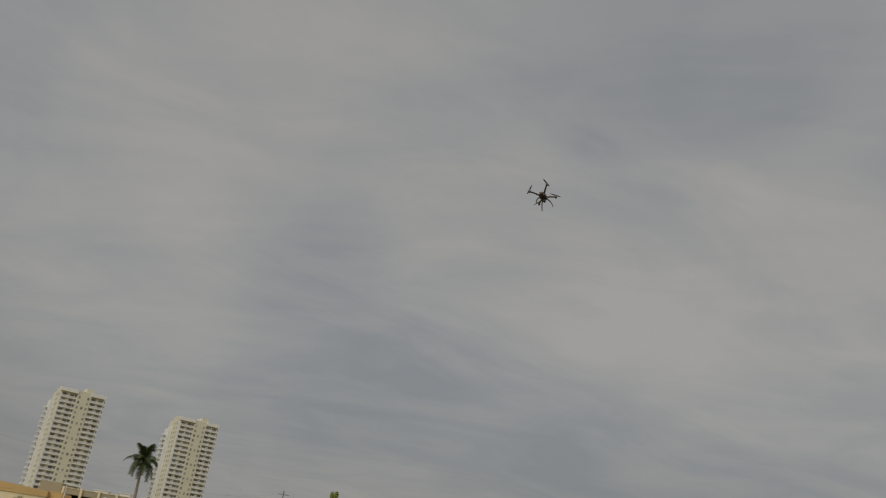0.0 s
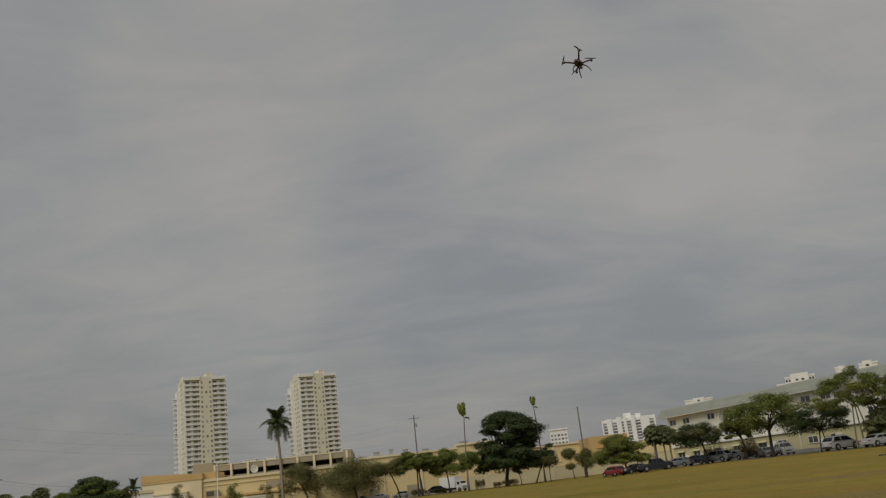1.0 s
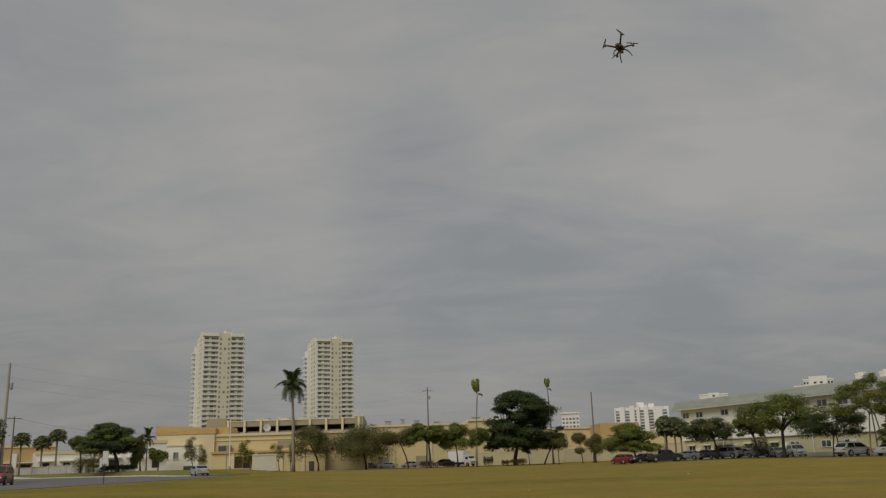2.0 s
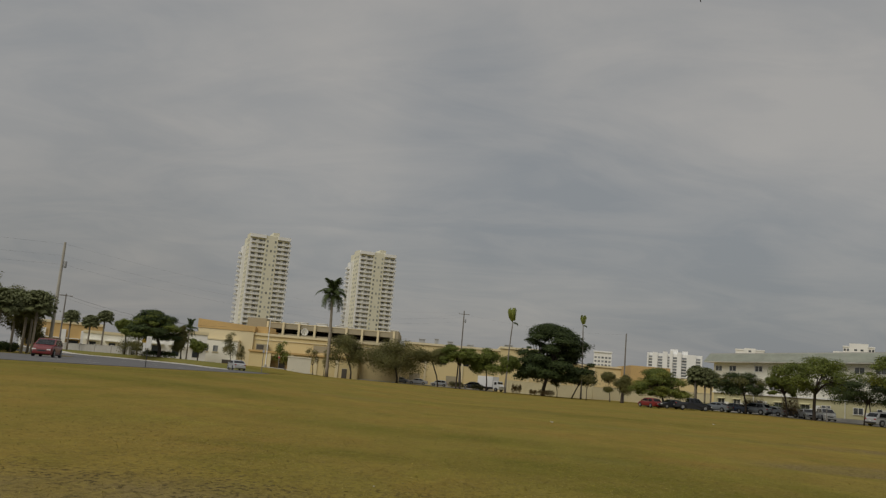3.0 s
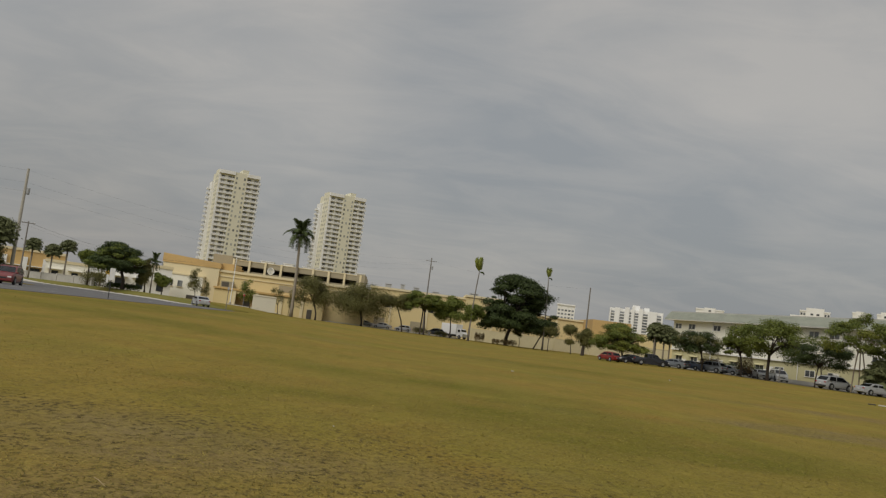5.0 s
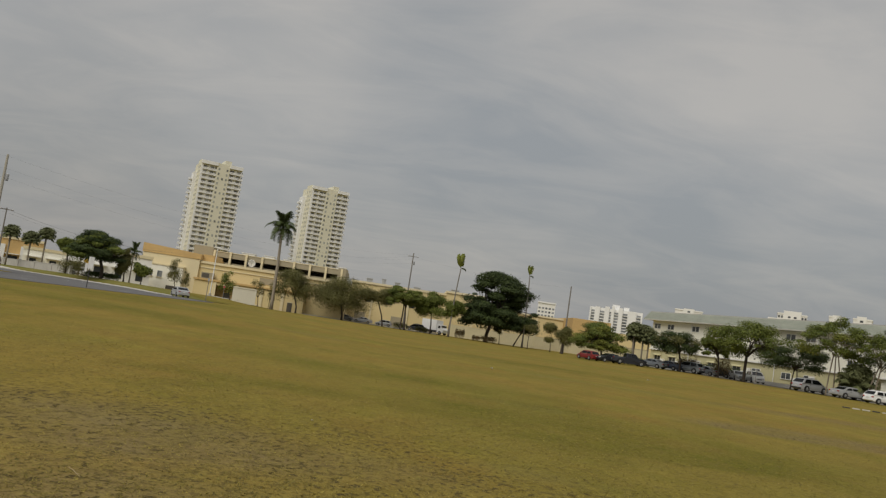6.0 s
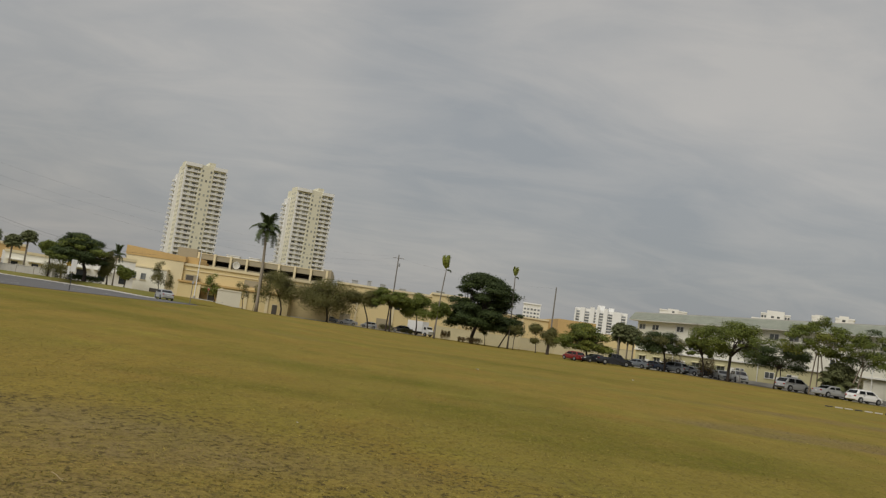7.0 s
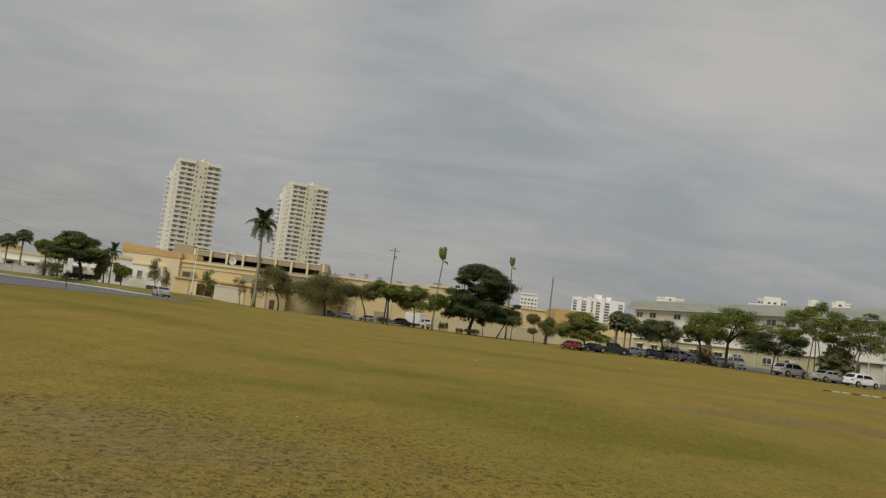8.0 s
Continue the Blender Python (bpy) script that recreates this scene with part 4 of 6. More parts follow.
def crown(name, blobs, count, size, mat, parent, seed, flat=0.0, label=""):
    """Many small leaf clumps on the shells of overlapping lobes."""
    rng = np.random.RandomState(seed)
    count = int(count * 1.5)
    b = np.array(blobs)                       # x, y, z, rx, ry, rz
    area = (b[:, 3] * b[:, 4] + b[:, 3] * b[:, 5])
    pick = rng.choice(len(b), count, p=area / area.sum())
    d = rng.normal(size=(count, 3))
    d /= np.linalg.norm(d, axis=1)[:, None]
    d[:, 2] = np.where((d[:, 2] < -0.25) & (rng.rand(count) < 0.7), -d[:, 2], d[:, 2])
    r = 1.0 - 0.60 * rng.rand(count) ** 2.0
    r *= rng.uniform(0.82, 1.10, count) + 0.40 * rng.rand(count) ** 7
    c = b[pick, :3] + d * b[pick, 3:6] * r[:, None]
    c[:, 2] -= 0.25 * b[pick, 5] * (rng.rand(count) ** 3) * (d[:, 0] ** 2 + d[:, 1] ** 2)     # hanging rims
    nrm = d + rng.normal(scale=0.42, size=(count, 3))
    nrm[:, 2] += 0.5 + flat
    nrm /= np.linalg.norm(nrm, axis=1)[:, None]
    ref = rng.normal(size=(count, 3))
    u = np.cross(nrm, ref)
    u /= np.linalg.norm(u, axis=1)[:, None]
    v = np.cross(nrm, u)
    s = 0.88 * size * rng.uniform(0.55, 1.35, count)
    k = 4
    verts = np.empty((count, k, 3))
    for i in range(k):
        a = 2 * math.pi * i / k
        q = s * rng.uniform(0.7, 1.25, count)
        lift = rng.normal(scale=0.12, size=count) * s
        verts[:, i] = c + u * (np.cos(a) * q)[:, None] + v * (np.sin(a) * q * 0.62)[:, None] + nrm * lift[:, None]
    me = bpy.data.meshes.new(name)
    me.vertices.add(count * k)
    me.vertices.foreach_set("co", verts.ravel())
    me.loops.add(count * k)
    me.loops.foreach_set("vertex_index", np.arange(count * k, dtype=np.int32))
    me.polygons.add(count)
    me.polygons.foreach_set("loop_start", np.arange(0, count * k, k, dtype=np.int32))
    me.polygons.foreach_set("loop_total", np.full(count, k, dtype=np.int32))
    me.update(calc_edges=True)
    me.materials.append(mat)
    ob = new(name, me)
    ob.parent = parent
    return tagged(ob, label)


def tree(x, y, cx, cy, w, zbot, ztop, mat, label, seed, style="round", trunk_r=0.22, stems=1, leaves=7440, size=0.21, lean=0.0, second="", bark="bark"):
    """A broad-leaved tree. zbot, ztop: the crown's world heights; cx, cy: the crown's middle in plan."""
    z = ground_z(x, y)
    t = thing("tree", pose(x, y, z), label, "tree")
    rng = random.Random(seed)
    dx, dy, h0, h1 = cx - x, cy - y, zbot - z, ztop - z
    ch = h1 - h0
    blobs = []
    n = {"round": 17, "layered": 92, "umbrella": 44, "wispy": 16, "tall": 9, "tiered": 9}[style]
    for i in range(n):
        a = rng.uniform(0, 2 * math.pi)
        f = (i + 0.5) / n
        if style == "layered":
            q = f ** 1.35
            reach = (1 - q ** 1.6) ** 0.58 * 0.90
            a = i * 2.39996 + rng.uniform(-0.5, 0.5)
            r = w / 2 * reach * (0.15 + 0.85 * rng.random() ** 0.5)
            bz = h0 + ch * (0.04 + 0.86 * q)
            tuft = i % 5 == 4
            rad = w * (rng.uniform(0.03, 0.06) if tuft else rng.uniform(0.075, 0.155))
            r *= 1.12 if tuft else 1.0
            blobs.append((dx + r * math.cos(a), dy + r * math.sin(a), bz, rad, rad, rad * rng.uniform(0.28, 0.48)))
        elif style == "umbrella":
            # flat pads on the dome, a few lower ones, and small ragged tufts at the rim
            a = i * 2.39996 + rng.uniform(-0.4, 0.4)
            tuft = i % 4 == 3
            r = w / 2 * (rng.uniform(0.80, 1.0) if tuft else 0.90 * math.sqrt(f) * rng.uniform(0.8, 1.05))
            lump = 0.5 + 0.5 * math.sin(2 * a + seed) * math.cos(3.1 * a + 2 * seed) * smooth(0.1, 0.5, r / w)
            dome = (1 - 0.55 * (2 * r / w) ** 2) * (0.62 + 0.38 * lump)
            dome = max(dome, 0.97) if i == 2 else dome
            bz = h0 + ch * dome * (rng.uniform(0.3, 1.05) if tuft else (rng.uniform(0.80, 0.98) if rng.random() < 0.55 else rng.uniform(0.12, 0.6)))
            rad = w * (rng.uniform(0.035, 0.065) if tuft else rng.uniform(0.075, 0.155))
            blobs.append((dx + r * math.cos(a), dy + r * math.sin(a), bz, rad, rad, min(rad * rng.uniform(0.45, 0.75), ch * 0.19)))
        elif style == "tiered":
            low = i < 3
            r = w * (0.08 if low else 0.16) * rng.random()
            bz = h0 + ch * (0.16 if low else rng.uniform(0.60, 0.78))
            rad = w * (0.26 if low else 0.34)
            blobs.append((dx + r * math.cos(a), dy + r * math.sin(a), bz, rad, rad, ch * (0.14 if low else 0.22)))
        elif style == "tall":
            r = w / 2 * 0.45 * rng.random() ** 0.5
            bz = h0 + ch * (0.12 + 0.78 * f)
            rad = w * 0.30 * (1.15 - 0.6 * f) * rng.uniform(0.8, 1.15)
            blobs.append((dx + r * math.cos(a), dy + r * math.sin(a), bz, rad, rad, rad * 0.9))
        else:
            r = w / 2 * 0.78 * rng.random() ** 0.5
            bz = h0 + ch * (0.14 + 0.68 * rng.random() * (1 - 0.6 * (2 * r / w) ** 2))
            rad = w * rng.uniform(0.14, 0.24)
            blobs.append((dx + r * math.cos(a), dy + r * math.sin(a), bz, rad, rad, min(rad * 0.85, ch * 0.3)))
    wood = bmesh.new()
    for s in range(stems):
        ox = (s - (stems - 1) / 2) * 0.9
        fork = Vector((dx * 0.45 + ox * 0.3 + lean, dy * 0.45, h0 + ch * 0.12))
        tr = trunk_r * (1.0 if stems == 1 else 0.7)
        tube([(ox, 0, -0.1), (ox + 0.02, 0, 0.35), (ox * 0.8 + lean * 0.35, dy * 0.1, h0 * 0.5), fork], [tr * 1.5, tr * 1.05, tr * 0.9, tr * 0.75], 9, wood)
        mine = sorted(blobs[s::stems], key=lambda b: math.atan2(b[1] - fork.y, b[0] - fork.x))
        groups = [mine[i:i + 5] for i in range(0, len(mine), 5)]
        for g in groups:
            c = Vector((sum(b[0] for b in g), sum(b[1] for b in g), sum(b[2] for b in g))) / len(g)
            knee = fork.lerp(c, 0.55) + Vector((rng.uniform(-0.4, 0.4), rng.uniform(-0.4, 0.4), 0.12 * (c - fork).length))
            start = fork - Vector((0, 0, rng.uniform(0.0, 0.35) * (fork.z * 0.4)))
            tube([start, start.lerp(knee, 0.5) + Vector((0, 0, 0.1)), knee], [tr * 0.62, tr * 0.48, tr * 0.36], 7, wood)
            for b in g:
                end = Vector(b[:3])
                mid = knee.lerp(end, 0.5) + Vector((rng.uniform(-0.25, 0.25), rng.uniform(-0.25, 0.25), 0.08))
                tube([knee, mid, end], [tr * 0.32, tr * 0.2, tr * 0.07], 5, wood)
    part("trunk", wood, M[bark], t, smooth=True)
    n1 = leaves
    if second:
        rng.shuffle(blobs)
        k = max(2, len(blobs) // 3)
        crown("crown", blobs[k:], int(n1 * 0.7), size, M[mat], t, seed, 0.3)
        crown("crown", blobs[:k], int(n1 * 0.3), size, M[second], t, seed + 1, 0.3, "paler leaves on some lobes" if second != "leaf_dark" else "darker leaves on some lobes")
    else:
        crown("crown", blobs, n1, size, M[mat], t, seed, 0.4 if style in ("layered", "umbrella") else 0.1)
    return t


BIG = "large dark spreading tree in layered tiers at the field edge"
OLV = "small olive-leaved street tree at the field edge"
GRN = "green umbrella-crowned tree beside parked cars"
tree(17.5, 187.2, 19.2, 187.2, 19.4, 3.3, 16.4, "leaf_dark", BIG, 14, "layered", 0.42, leaves=54000, size=0.22)
tree(-24.2, 183.4, -25.8, 183.4, 10.3, 3.1, 9.1, "leaf_olive", OLV, 21, "wispy", 0.18, leaves=11500, size=0.145)
tree(-14.7, 189.5, -15.8, 189.5, 14.8, 2.4, 9.6, "leaf_olive", OLV, 22, "wispy", 0.24, leaves=17500, size=0.145)
tree(-5.6, 189.9, -6.5, 189.9, 10.5, 4.8, 9.0, "leaf_olive", OLV, 23, "wispy", 0.16, leaves=10500, size=0.145, lean=-1.2)
tree(-1.1, 186.0, -1.4, 186.0, 8.7, 5.0, 10.5, "leaf", "two-stemmed green tree at the field edge", 24, "umbrella", 0.26, stems=2, leaves=13450, size=0.151)
tree(5.1, 187.9, 4.5, 187.9, 7.0, 3.9, 9.9, "leaf", "green tree at the field edge beside the truck", 25, "round", 0.16, leaves=12240, size=0.173)
tree(8.9, 182.3, 9.3, 182.3, 5.2, 4.2, 8.2, "leaf", "green tree beside a tall palm", 26, "round", 0.2, leaves=7400, size=0.151)
tree(33.2, 143.2, 32.5, 143.2, 10.2, 2.0, 6.7, "leaf", GRN, 31, "layered", 0.18, leaves=20489, size=0.124, second="leaf_lime")
tree(31.2, 169.2, 31.4, 169.2, 4.2, 2.2, 5.7, "leaf_olive", "small olive tree before the pale wall", 32, "tall", 0.30, leaves=6720, size=0.133)
tree(29.4, 172.5, 29.0, 172.5, 3.8, 1.8, 6.1, "leaf_olive", "thin olive sapling before the pale wall", 33, "tiered", 0.09, leaves=4800, size=0.125)
tree(20.8, 190.1, 20.4, 190.1, 2.6, 2.0, 4.3, "leaf_olive", "small shrub tree before the pale wall", 34, "round", 0.08, leaves=1587, size=0.106)
tree(25.0, 174.5, 25.2, 174.5, 3.2, 3.4, 5.6, "leaf_olive", "thin sapling before the pale wall", 35, "wispy", 0.08, leaves=1190, size=0.106)
tree(42.8, 131.2, 42.0, 131.2, 8.6, 3.2, 6.9, "leaf_dark", GRN, 36, "umbrella", 0.16, leaves=14500, size=0.110, second="leaf_olive")
tree(47.2, 126.6, 46.4, 126.6, 4.8, 3.5, 7.3, "leaf", GRN, 37, "umbrella", 0.14, leaves=12339, size=0.110)
tree(47.9, 118.6, 48.1, 118.6, 12.1, 3.8, 9.6, "leaf", "tall green tree with dark trunk beside parked cars", 38, "umbrella", 0.24, leaves=16500, size=0.128)
tree(51.5, 110.8, 51.6, 110.8, 8.9, 3.0, 7.0, "leaf_dark", GRN, 39, "umbrella", 0.13, stems=2, leaves=12500, size=0.099)
tree(52.9, 103.2, 52.7, 103.2, 9.4, 5.1, 10.4, "leaf", "pale-stemmed tree with yellow-green leaves over parked cars", 40, "umbrella", 0.13, stems=3, leaves=10800, size=0.122, bark="pale_bark", second="leaf_lime")
tree(56.1, 100.1, 57.6, 100.1, 7.6, 4.3, 9.5, "leaf", "green street tree over parked cars", 41, "umbrella", 0.14, stems=2, leaves=9800, size=0.104, bark="pale_bark", second="leaf_dark")
tree(59.4, 94.0, 59.7, 93.5, 8.9, 3.1, 9.2, "leaf", "green street tree over parked cars", 42, "umbrella", 0.16, leaves=8800, size=0.104)
tree(-51.9, 143.8, -53.6, 143.8, 11.0, 4.4, 9.3, "leaf_dark", "dense dark green tree beside the avenue", 51, "layered", 0.30, leaves=29016, size=0.144, second="leaf")
tree(-61.0, 151.6, -61.5, 151.6, 3.8, 5.2, 7.8, "leaf", "green tree beside the avenue", 52, "round", 0.16, leaves=8481, size=0.130)
tree(-48.6, 145.2, -48.8, 145.2, 2.8, 2.4, 7.4, "leaf_olive", "slim green tree beside the avenue", 53, "tall", 0.14, leaves=6000, size=0.130)
tree(-49.5, 157.4, -49.8, 157.4, 3.4, 2.9, 5.9, "leaf", "small dark tree before the shopping building", 54, "round", 0.10, leaves=3720, size=0.17)
tree(-46.4, 168.7, -46.9, 168.7, 3.6, 2.5, 7.7, "leaf_olive", "young conical tree before the shopping building", 55, "tall", 0.08, leaves=2380, size=0.106)
tree(-44.6, 170.7, -45.0, 170.7, 1.9, 2.1, 5.5, "leaf_olive", "thin sapling before the shopping building", 56, "tall", 0.06, leaves=892, size=0.093)
tree(-38.0, 181.1, -39.0, 181.1, 3.9, 1.8, 7.2, "leaf", "young conical tree before the shopping building", 57, "tall", 0.09, leaves=1736, size=0.136)
tree(-32.7, 185.1, -33.2, 185.0, 3.8, 1.6, 8.6, "leaf_olive", "sparse young tree before the shopping building", 58, "wispy", 0.08, leaves=1785, size=0.093)
tree(-30.6, 186.6, -30.4, 186.6, 2.2, 1.6, 5.4, "leaf_olive", "thin sapling beside the palm", 59, "tall", 0.06, leaves=832, size=0.093)
tree(-57.0, 99.0, -57.0, 99.0, 9.5, 3.6, 10.2, "leaf_olive", "green tree behind the hedge across the avenue", 60, "umbrella", 0.2, leaves=11955, size=0.122)
tree(-54.0, 104.0, -54.0, 104.0, 5.0, 1.6, 6.0, "leaf_olive", "sparse olive tree across the avenue", 61, "wispy", 0.1, leaves=5555, size=0.125)

# ---- palms ----


def frond_mesh(length, rise, droop, leaf, count, width=0.07):
    """One feather palm frond: an arching rib with hanging leaflets on both sides; it grows along +x."""
    rng = random.Random(int(length * 100 + rise * 10 + droop))
    bm = bmesh.new()
    pts = [Vector((length * s * (1 - 0.12 * droop * s), 0, rise * math.sin(math.pi * 0.55 * s) - droop * s * s)) for s in (i / 9 for i in range(10))]
    tube(pts, [0.05 - 0.004 * i for i in range(10)], 5, bm)
    for i in range(count):
        s = 0.12 + 0.88 * i / count
        f = s * 9
        k = min(8, int(f))
        p = pts[k].lerp(pts[k + 1], f - k)
        d = (pts[k + 1] - pts[k]).normalized()
        ln = leaf * (0.45 + 0.75 * math.sin(math.pi * (0.12 + 0.82 * s)))
        for side in (-1, 1):
            out = Vector((d.x * 0.55, side * rng.uniform(0.7, 1.0), -rng.uniform(0.25, 0.75))).normalized()
            a, b = p + d * width, p - d * width
            mid = p + out * ln * 0.6 + Vector((0, 0, 0.05))
            tip = p + out * ln + Vector((0, 0, -0.28 * ln))
            va, vb, vc, vd, ve = (bm.verts.new(q) for q in (a, b, mid - d * width * 0.8, mid + d * width * 0.8, tip))
            bm.faces.new((va, vb, vc, vd))
            bm.faces.new((vd, vc, ve))
    return mesh_of("frond", bm, M["frond"])


FRONDS = [frond_mesh(3.6, 1.6, 0.6, 0.95, 30, 0.12), frond_mesh(3.9, 1.6, 1.8, 1.0, 30, 0.12), frond_mesh(3.6, 1.1, 3.2, 1.0, 30, 0.12)]


ROYAL = [frond_mesh(3.7, 1.7, 0.9, 0.72, 40, 0.055), frond_mesh(3.9, 1.6, 2.2, 0.78, 40, 0.055), frond_mesh(3.6, 1.2, 3.6, 0.8, 40, 0.055)]


def palm(x, y, top, label, seed, trunk_r=0.26, scale=1.0, number=15, spread=None, bend=0.0):
    z = ground_z(x, y)
    h = top - z
    t = thing("palm_tree", pose(x, y, z), label, "palm")
    rng = random.Random(seed)
    pts = [(bend * (k / 8) ** 2, 0, h * k / 8 - (0.1 if k == 0 else 0)) for k in range(9)]
    rad = [trunk_r * (1.35, 1.05, 1.0, 1.0, 0.98, 0.92, 0.85, 0.76, 0.66)[k] for k in range(9)]
    part("trunk", tube(pts, rad, 10), M["palm_bark"], t, smooth=True)
    part("crownshaft", tube([(bend, 0, h - 0.1), (bend, 0, h + 0.9 * scale), (bend, 0, h + 1.5 * scale)], [trunk_r * 0.72, trunk_r * 0.62, trunk_r * 0.25], 8), M["shaft"], t, smooth=True)
    for i in range(number):
        f = i / number
        a = i * 137.5 + rng.uniform(-14, 14)
        if spread is not None:
            a = spread + rng.uniform(-35, 35) + (180 if rng.random() < 0.25 else 0)
        kind = 0 if f < 0.34 else (1 if f < 0.68 else 2)
        tilt = (-50, -18, 0)[kind] + rng.uniform(-10, 10)
        s = scale * rng.uniform(0.85, 1.1)
        m = pose(bend, 0, h + 1.1 * scale - 0.5 * f, 0, 0, a) @ pose(0, 0, 0, 0, tilt, 0) @ Matrix.Diagonal((s, s, s, 1))
        share("frond", ROYAL[kind], t, m)
    return t


palm(-29.3, 182.5, 16.6, "tall royal palm with a smooth pale trunk", 3, 0.33, 1.15, 27, bend=-0.4)


PALE_FROND = ROYAL[0].copy()
PALE_FROND.materials[0] = M["frond_lime"]
GREY_FROND = FRONDS[0].copy()
GREY_FROND.materials[0] = M["frond_grey"]


def windswept_palm(x, y, top, label, seed, n, size, lean, low, offshoot=False):
    """A slim palm whose few fronds are blown upright to one side."""
    z = ground_z(x, y)
    h = top - z
    t = thing("palm_tree", pose(x, y, z), label, "palm")
    rng = random.Random(seed)
    part("trunk", tube([(lean * (k / 8) ** 2, 0, h * k / 8 - (0.1 if k == 0 else 0)) for k in range(9)], [0.24, 0.17, 0.15, 0.14, 0.13, 0.13, 0.12, 0.12, 0.10], 8), M["pole"], t, smooth=True)
    for i in range(n):
        s = size * rng.uniform(0.8, 1.15)
        m = pose(lean, 0, h - 0.1, 0, 0, rng.uniform(-80, 80)) @ pose(0, 0, 0, 0, -rng.uniform(low, 104), 0) @ Matrix.Diagonal((s, s, s, 1))
        share("frond", PALE_FROND, t, m)
    m = pose(lean, 0, h - 0.1, 0, 0, 15) @ pose(0, 0, 0, 0, 20, 0) @ Matrix.Diagonal((size * 0.5,) * 3 + (1,))
    share("frond", FRONDS[1], t, m)
    if offshoot:
        part("offshoot", tube([(-2.0, 0.1, -0.1), (-1.2, 0.1, 1.7), (-0.1, 0.1, 4.0)], [0.16, 0.13, 0.10], 7), M["bark"], t, "dark leaning second stem", smooth=True)


windswept_palm(8.9, 180.5, 15.0, "very tall thin palm with a narrow upright tuft", 5, 16, 0.80, 0.6, 66)
windswept_palm(25.4, 185.5, 16.0, "very tall thin palm with a small ragged tuft", 6, 9, 0.62, -0.4, 22, True)



def fan_palm(x, y, top, label, seed, r=1.8, trunk_r=0.2, number=34, low=35):
    """A short palm with a round head of stiff fronds."""
    z = ground_z(x, y)
    h = top - r * 0.8 - z
    t = thing("palm_tree", pose(x, y, z), label, "palm")
    rng = random.Random(seed)
    part("trunk", tube([(0, 0, -0.1), (0, 0, h * 0.5), (0, 0, h)], [trunk_r * 1.2, trunk_r, trunk_r * 1.1], 9), M["palm_bark"], t, smooth=True)
    s = r / 3.6
    for i in range(number):
        m = pose(0, 0, h, 0, 0, i * 137.5) @ pose(0, 0, 0, 0, -80 + (80 + low) * (i / number) + rng.uniform(-8, 8), 0) @ Matrix.Diagonal((s, s * 1.3, s, 1))
        share("frond", GREY_FROND, t, m)
    heads = [(0.32 * r * math.cos(2.1 * k), 0.32 * r * math.sin(2.1 * k), h + r * (0.05 + 0.16 * k), 0.62 * r, 0.62 * r, 0.42 * r) for k in range(4)]
    crown("fan_leaves", heads, 1700, 0.15, M["frond_grey"], t, seed)


for i, (px, py, ph, pr) in enumerate(((39.8, 142.6, 7.0, 1.8), (38.6, 143.4, 6.7, 1.7), (38.0, 142.0, 7.2, 1.6), (40.9, 143.0, 6.4, 1.6))):
    fan_palm(px, py, ph, "bushy palm of a tight group beside the parking", 90 + i, pr, 0.13, 54, 60)
fan_palm(55.0, 101.9, 4.4, "low bushy palm behind the parked cars", 96, 2.5, 0.2, 34, 55)
palm(-48.4, 147.6, 6.3, "palm behind the tree beside the avenue", 10, 0.12, 0.52, 15)
for i, (px, py, ph) in enumerate(((-48.8, 95.0, 6.6), (-52.6, 101.5, 7.0), (-51.0, 97.0, 6.2), (-53.4, 99.0, 6.8), (-51.6, 92.5, 6.4))):
    fan_palm(px, py, ph + 0.8, "short bushy palm of a group across the avenue", 70 + i, 2.1, 0.14, 44, 40)
for i, (px, py, ph) in enumerate(((-78.9, 167.3, 8.2), (-75.6, 168.9, 7.6), (-73.2, 169.9, 8.8), (-62.0, 160.0, 6.6))):
    fan_palm(px, py, ph + 0.6, "small distant palm in the car park", 80 + i, 1.8, 0.16, 44, 45)


def hedge(pts, h, w, seed, label, leaf="leaf_dark"):
    t = thing("hedge", Matrix(), label, "hedge")
    blobs = []
    rng = random.Random(seed)
    wood = bmesh.new()
    for x, y in resample(pts, 0.7):
        z = ground_z(x, y)
        blobs.append((x, y, z + h * 0.5, w * rng.uniform(0.45, 0.6), w * rng.uniform(0.45, 0.6), h * rng.uniform(0.48, 0.56)))
        tube([(x, y, z - 0.05), (x, y, z + h * 0.6)], [0.03, 0.02], 5, wood)
    part("stems", wood, M["bark"], t)
    crown("leaves", blobs, 320 * len(blobs), 0.11, M[leaf], t, seed)


hedge([(-51, 70), (-50.5, 76), (-50, 82)], 1.3, 1.5, 1, "clipped dark hedge beside the avenue")
hedge([(-55, 84), (-53, 92), (-54, 101)], 1.1, 1.4, 2, "clipped dark hedge behind the avenue kerb")
hedge([(-54.6, 145.6), (-49.6, 144.2)], 1.1, 1.5, 3, "low dark shrubs under the avenue tree")
hedge([(-61.5, 152.0), (-57.5, 150.0)], 2.6, 2.4, 14, "straggling olive shrubs before the low white building", "leaf_olive")
hedge([(16.6, 183.4), (18.6, 183.4)], 1.4, 1.6, 4, "low dry shrubs before the big tree's trunk", "leaf_brown")

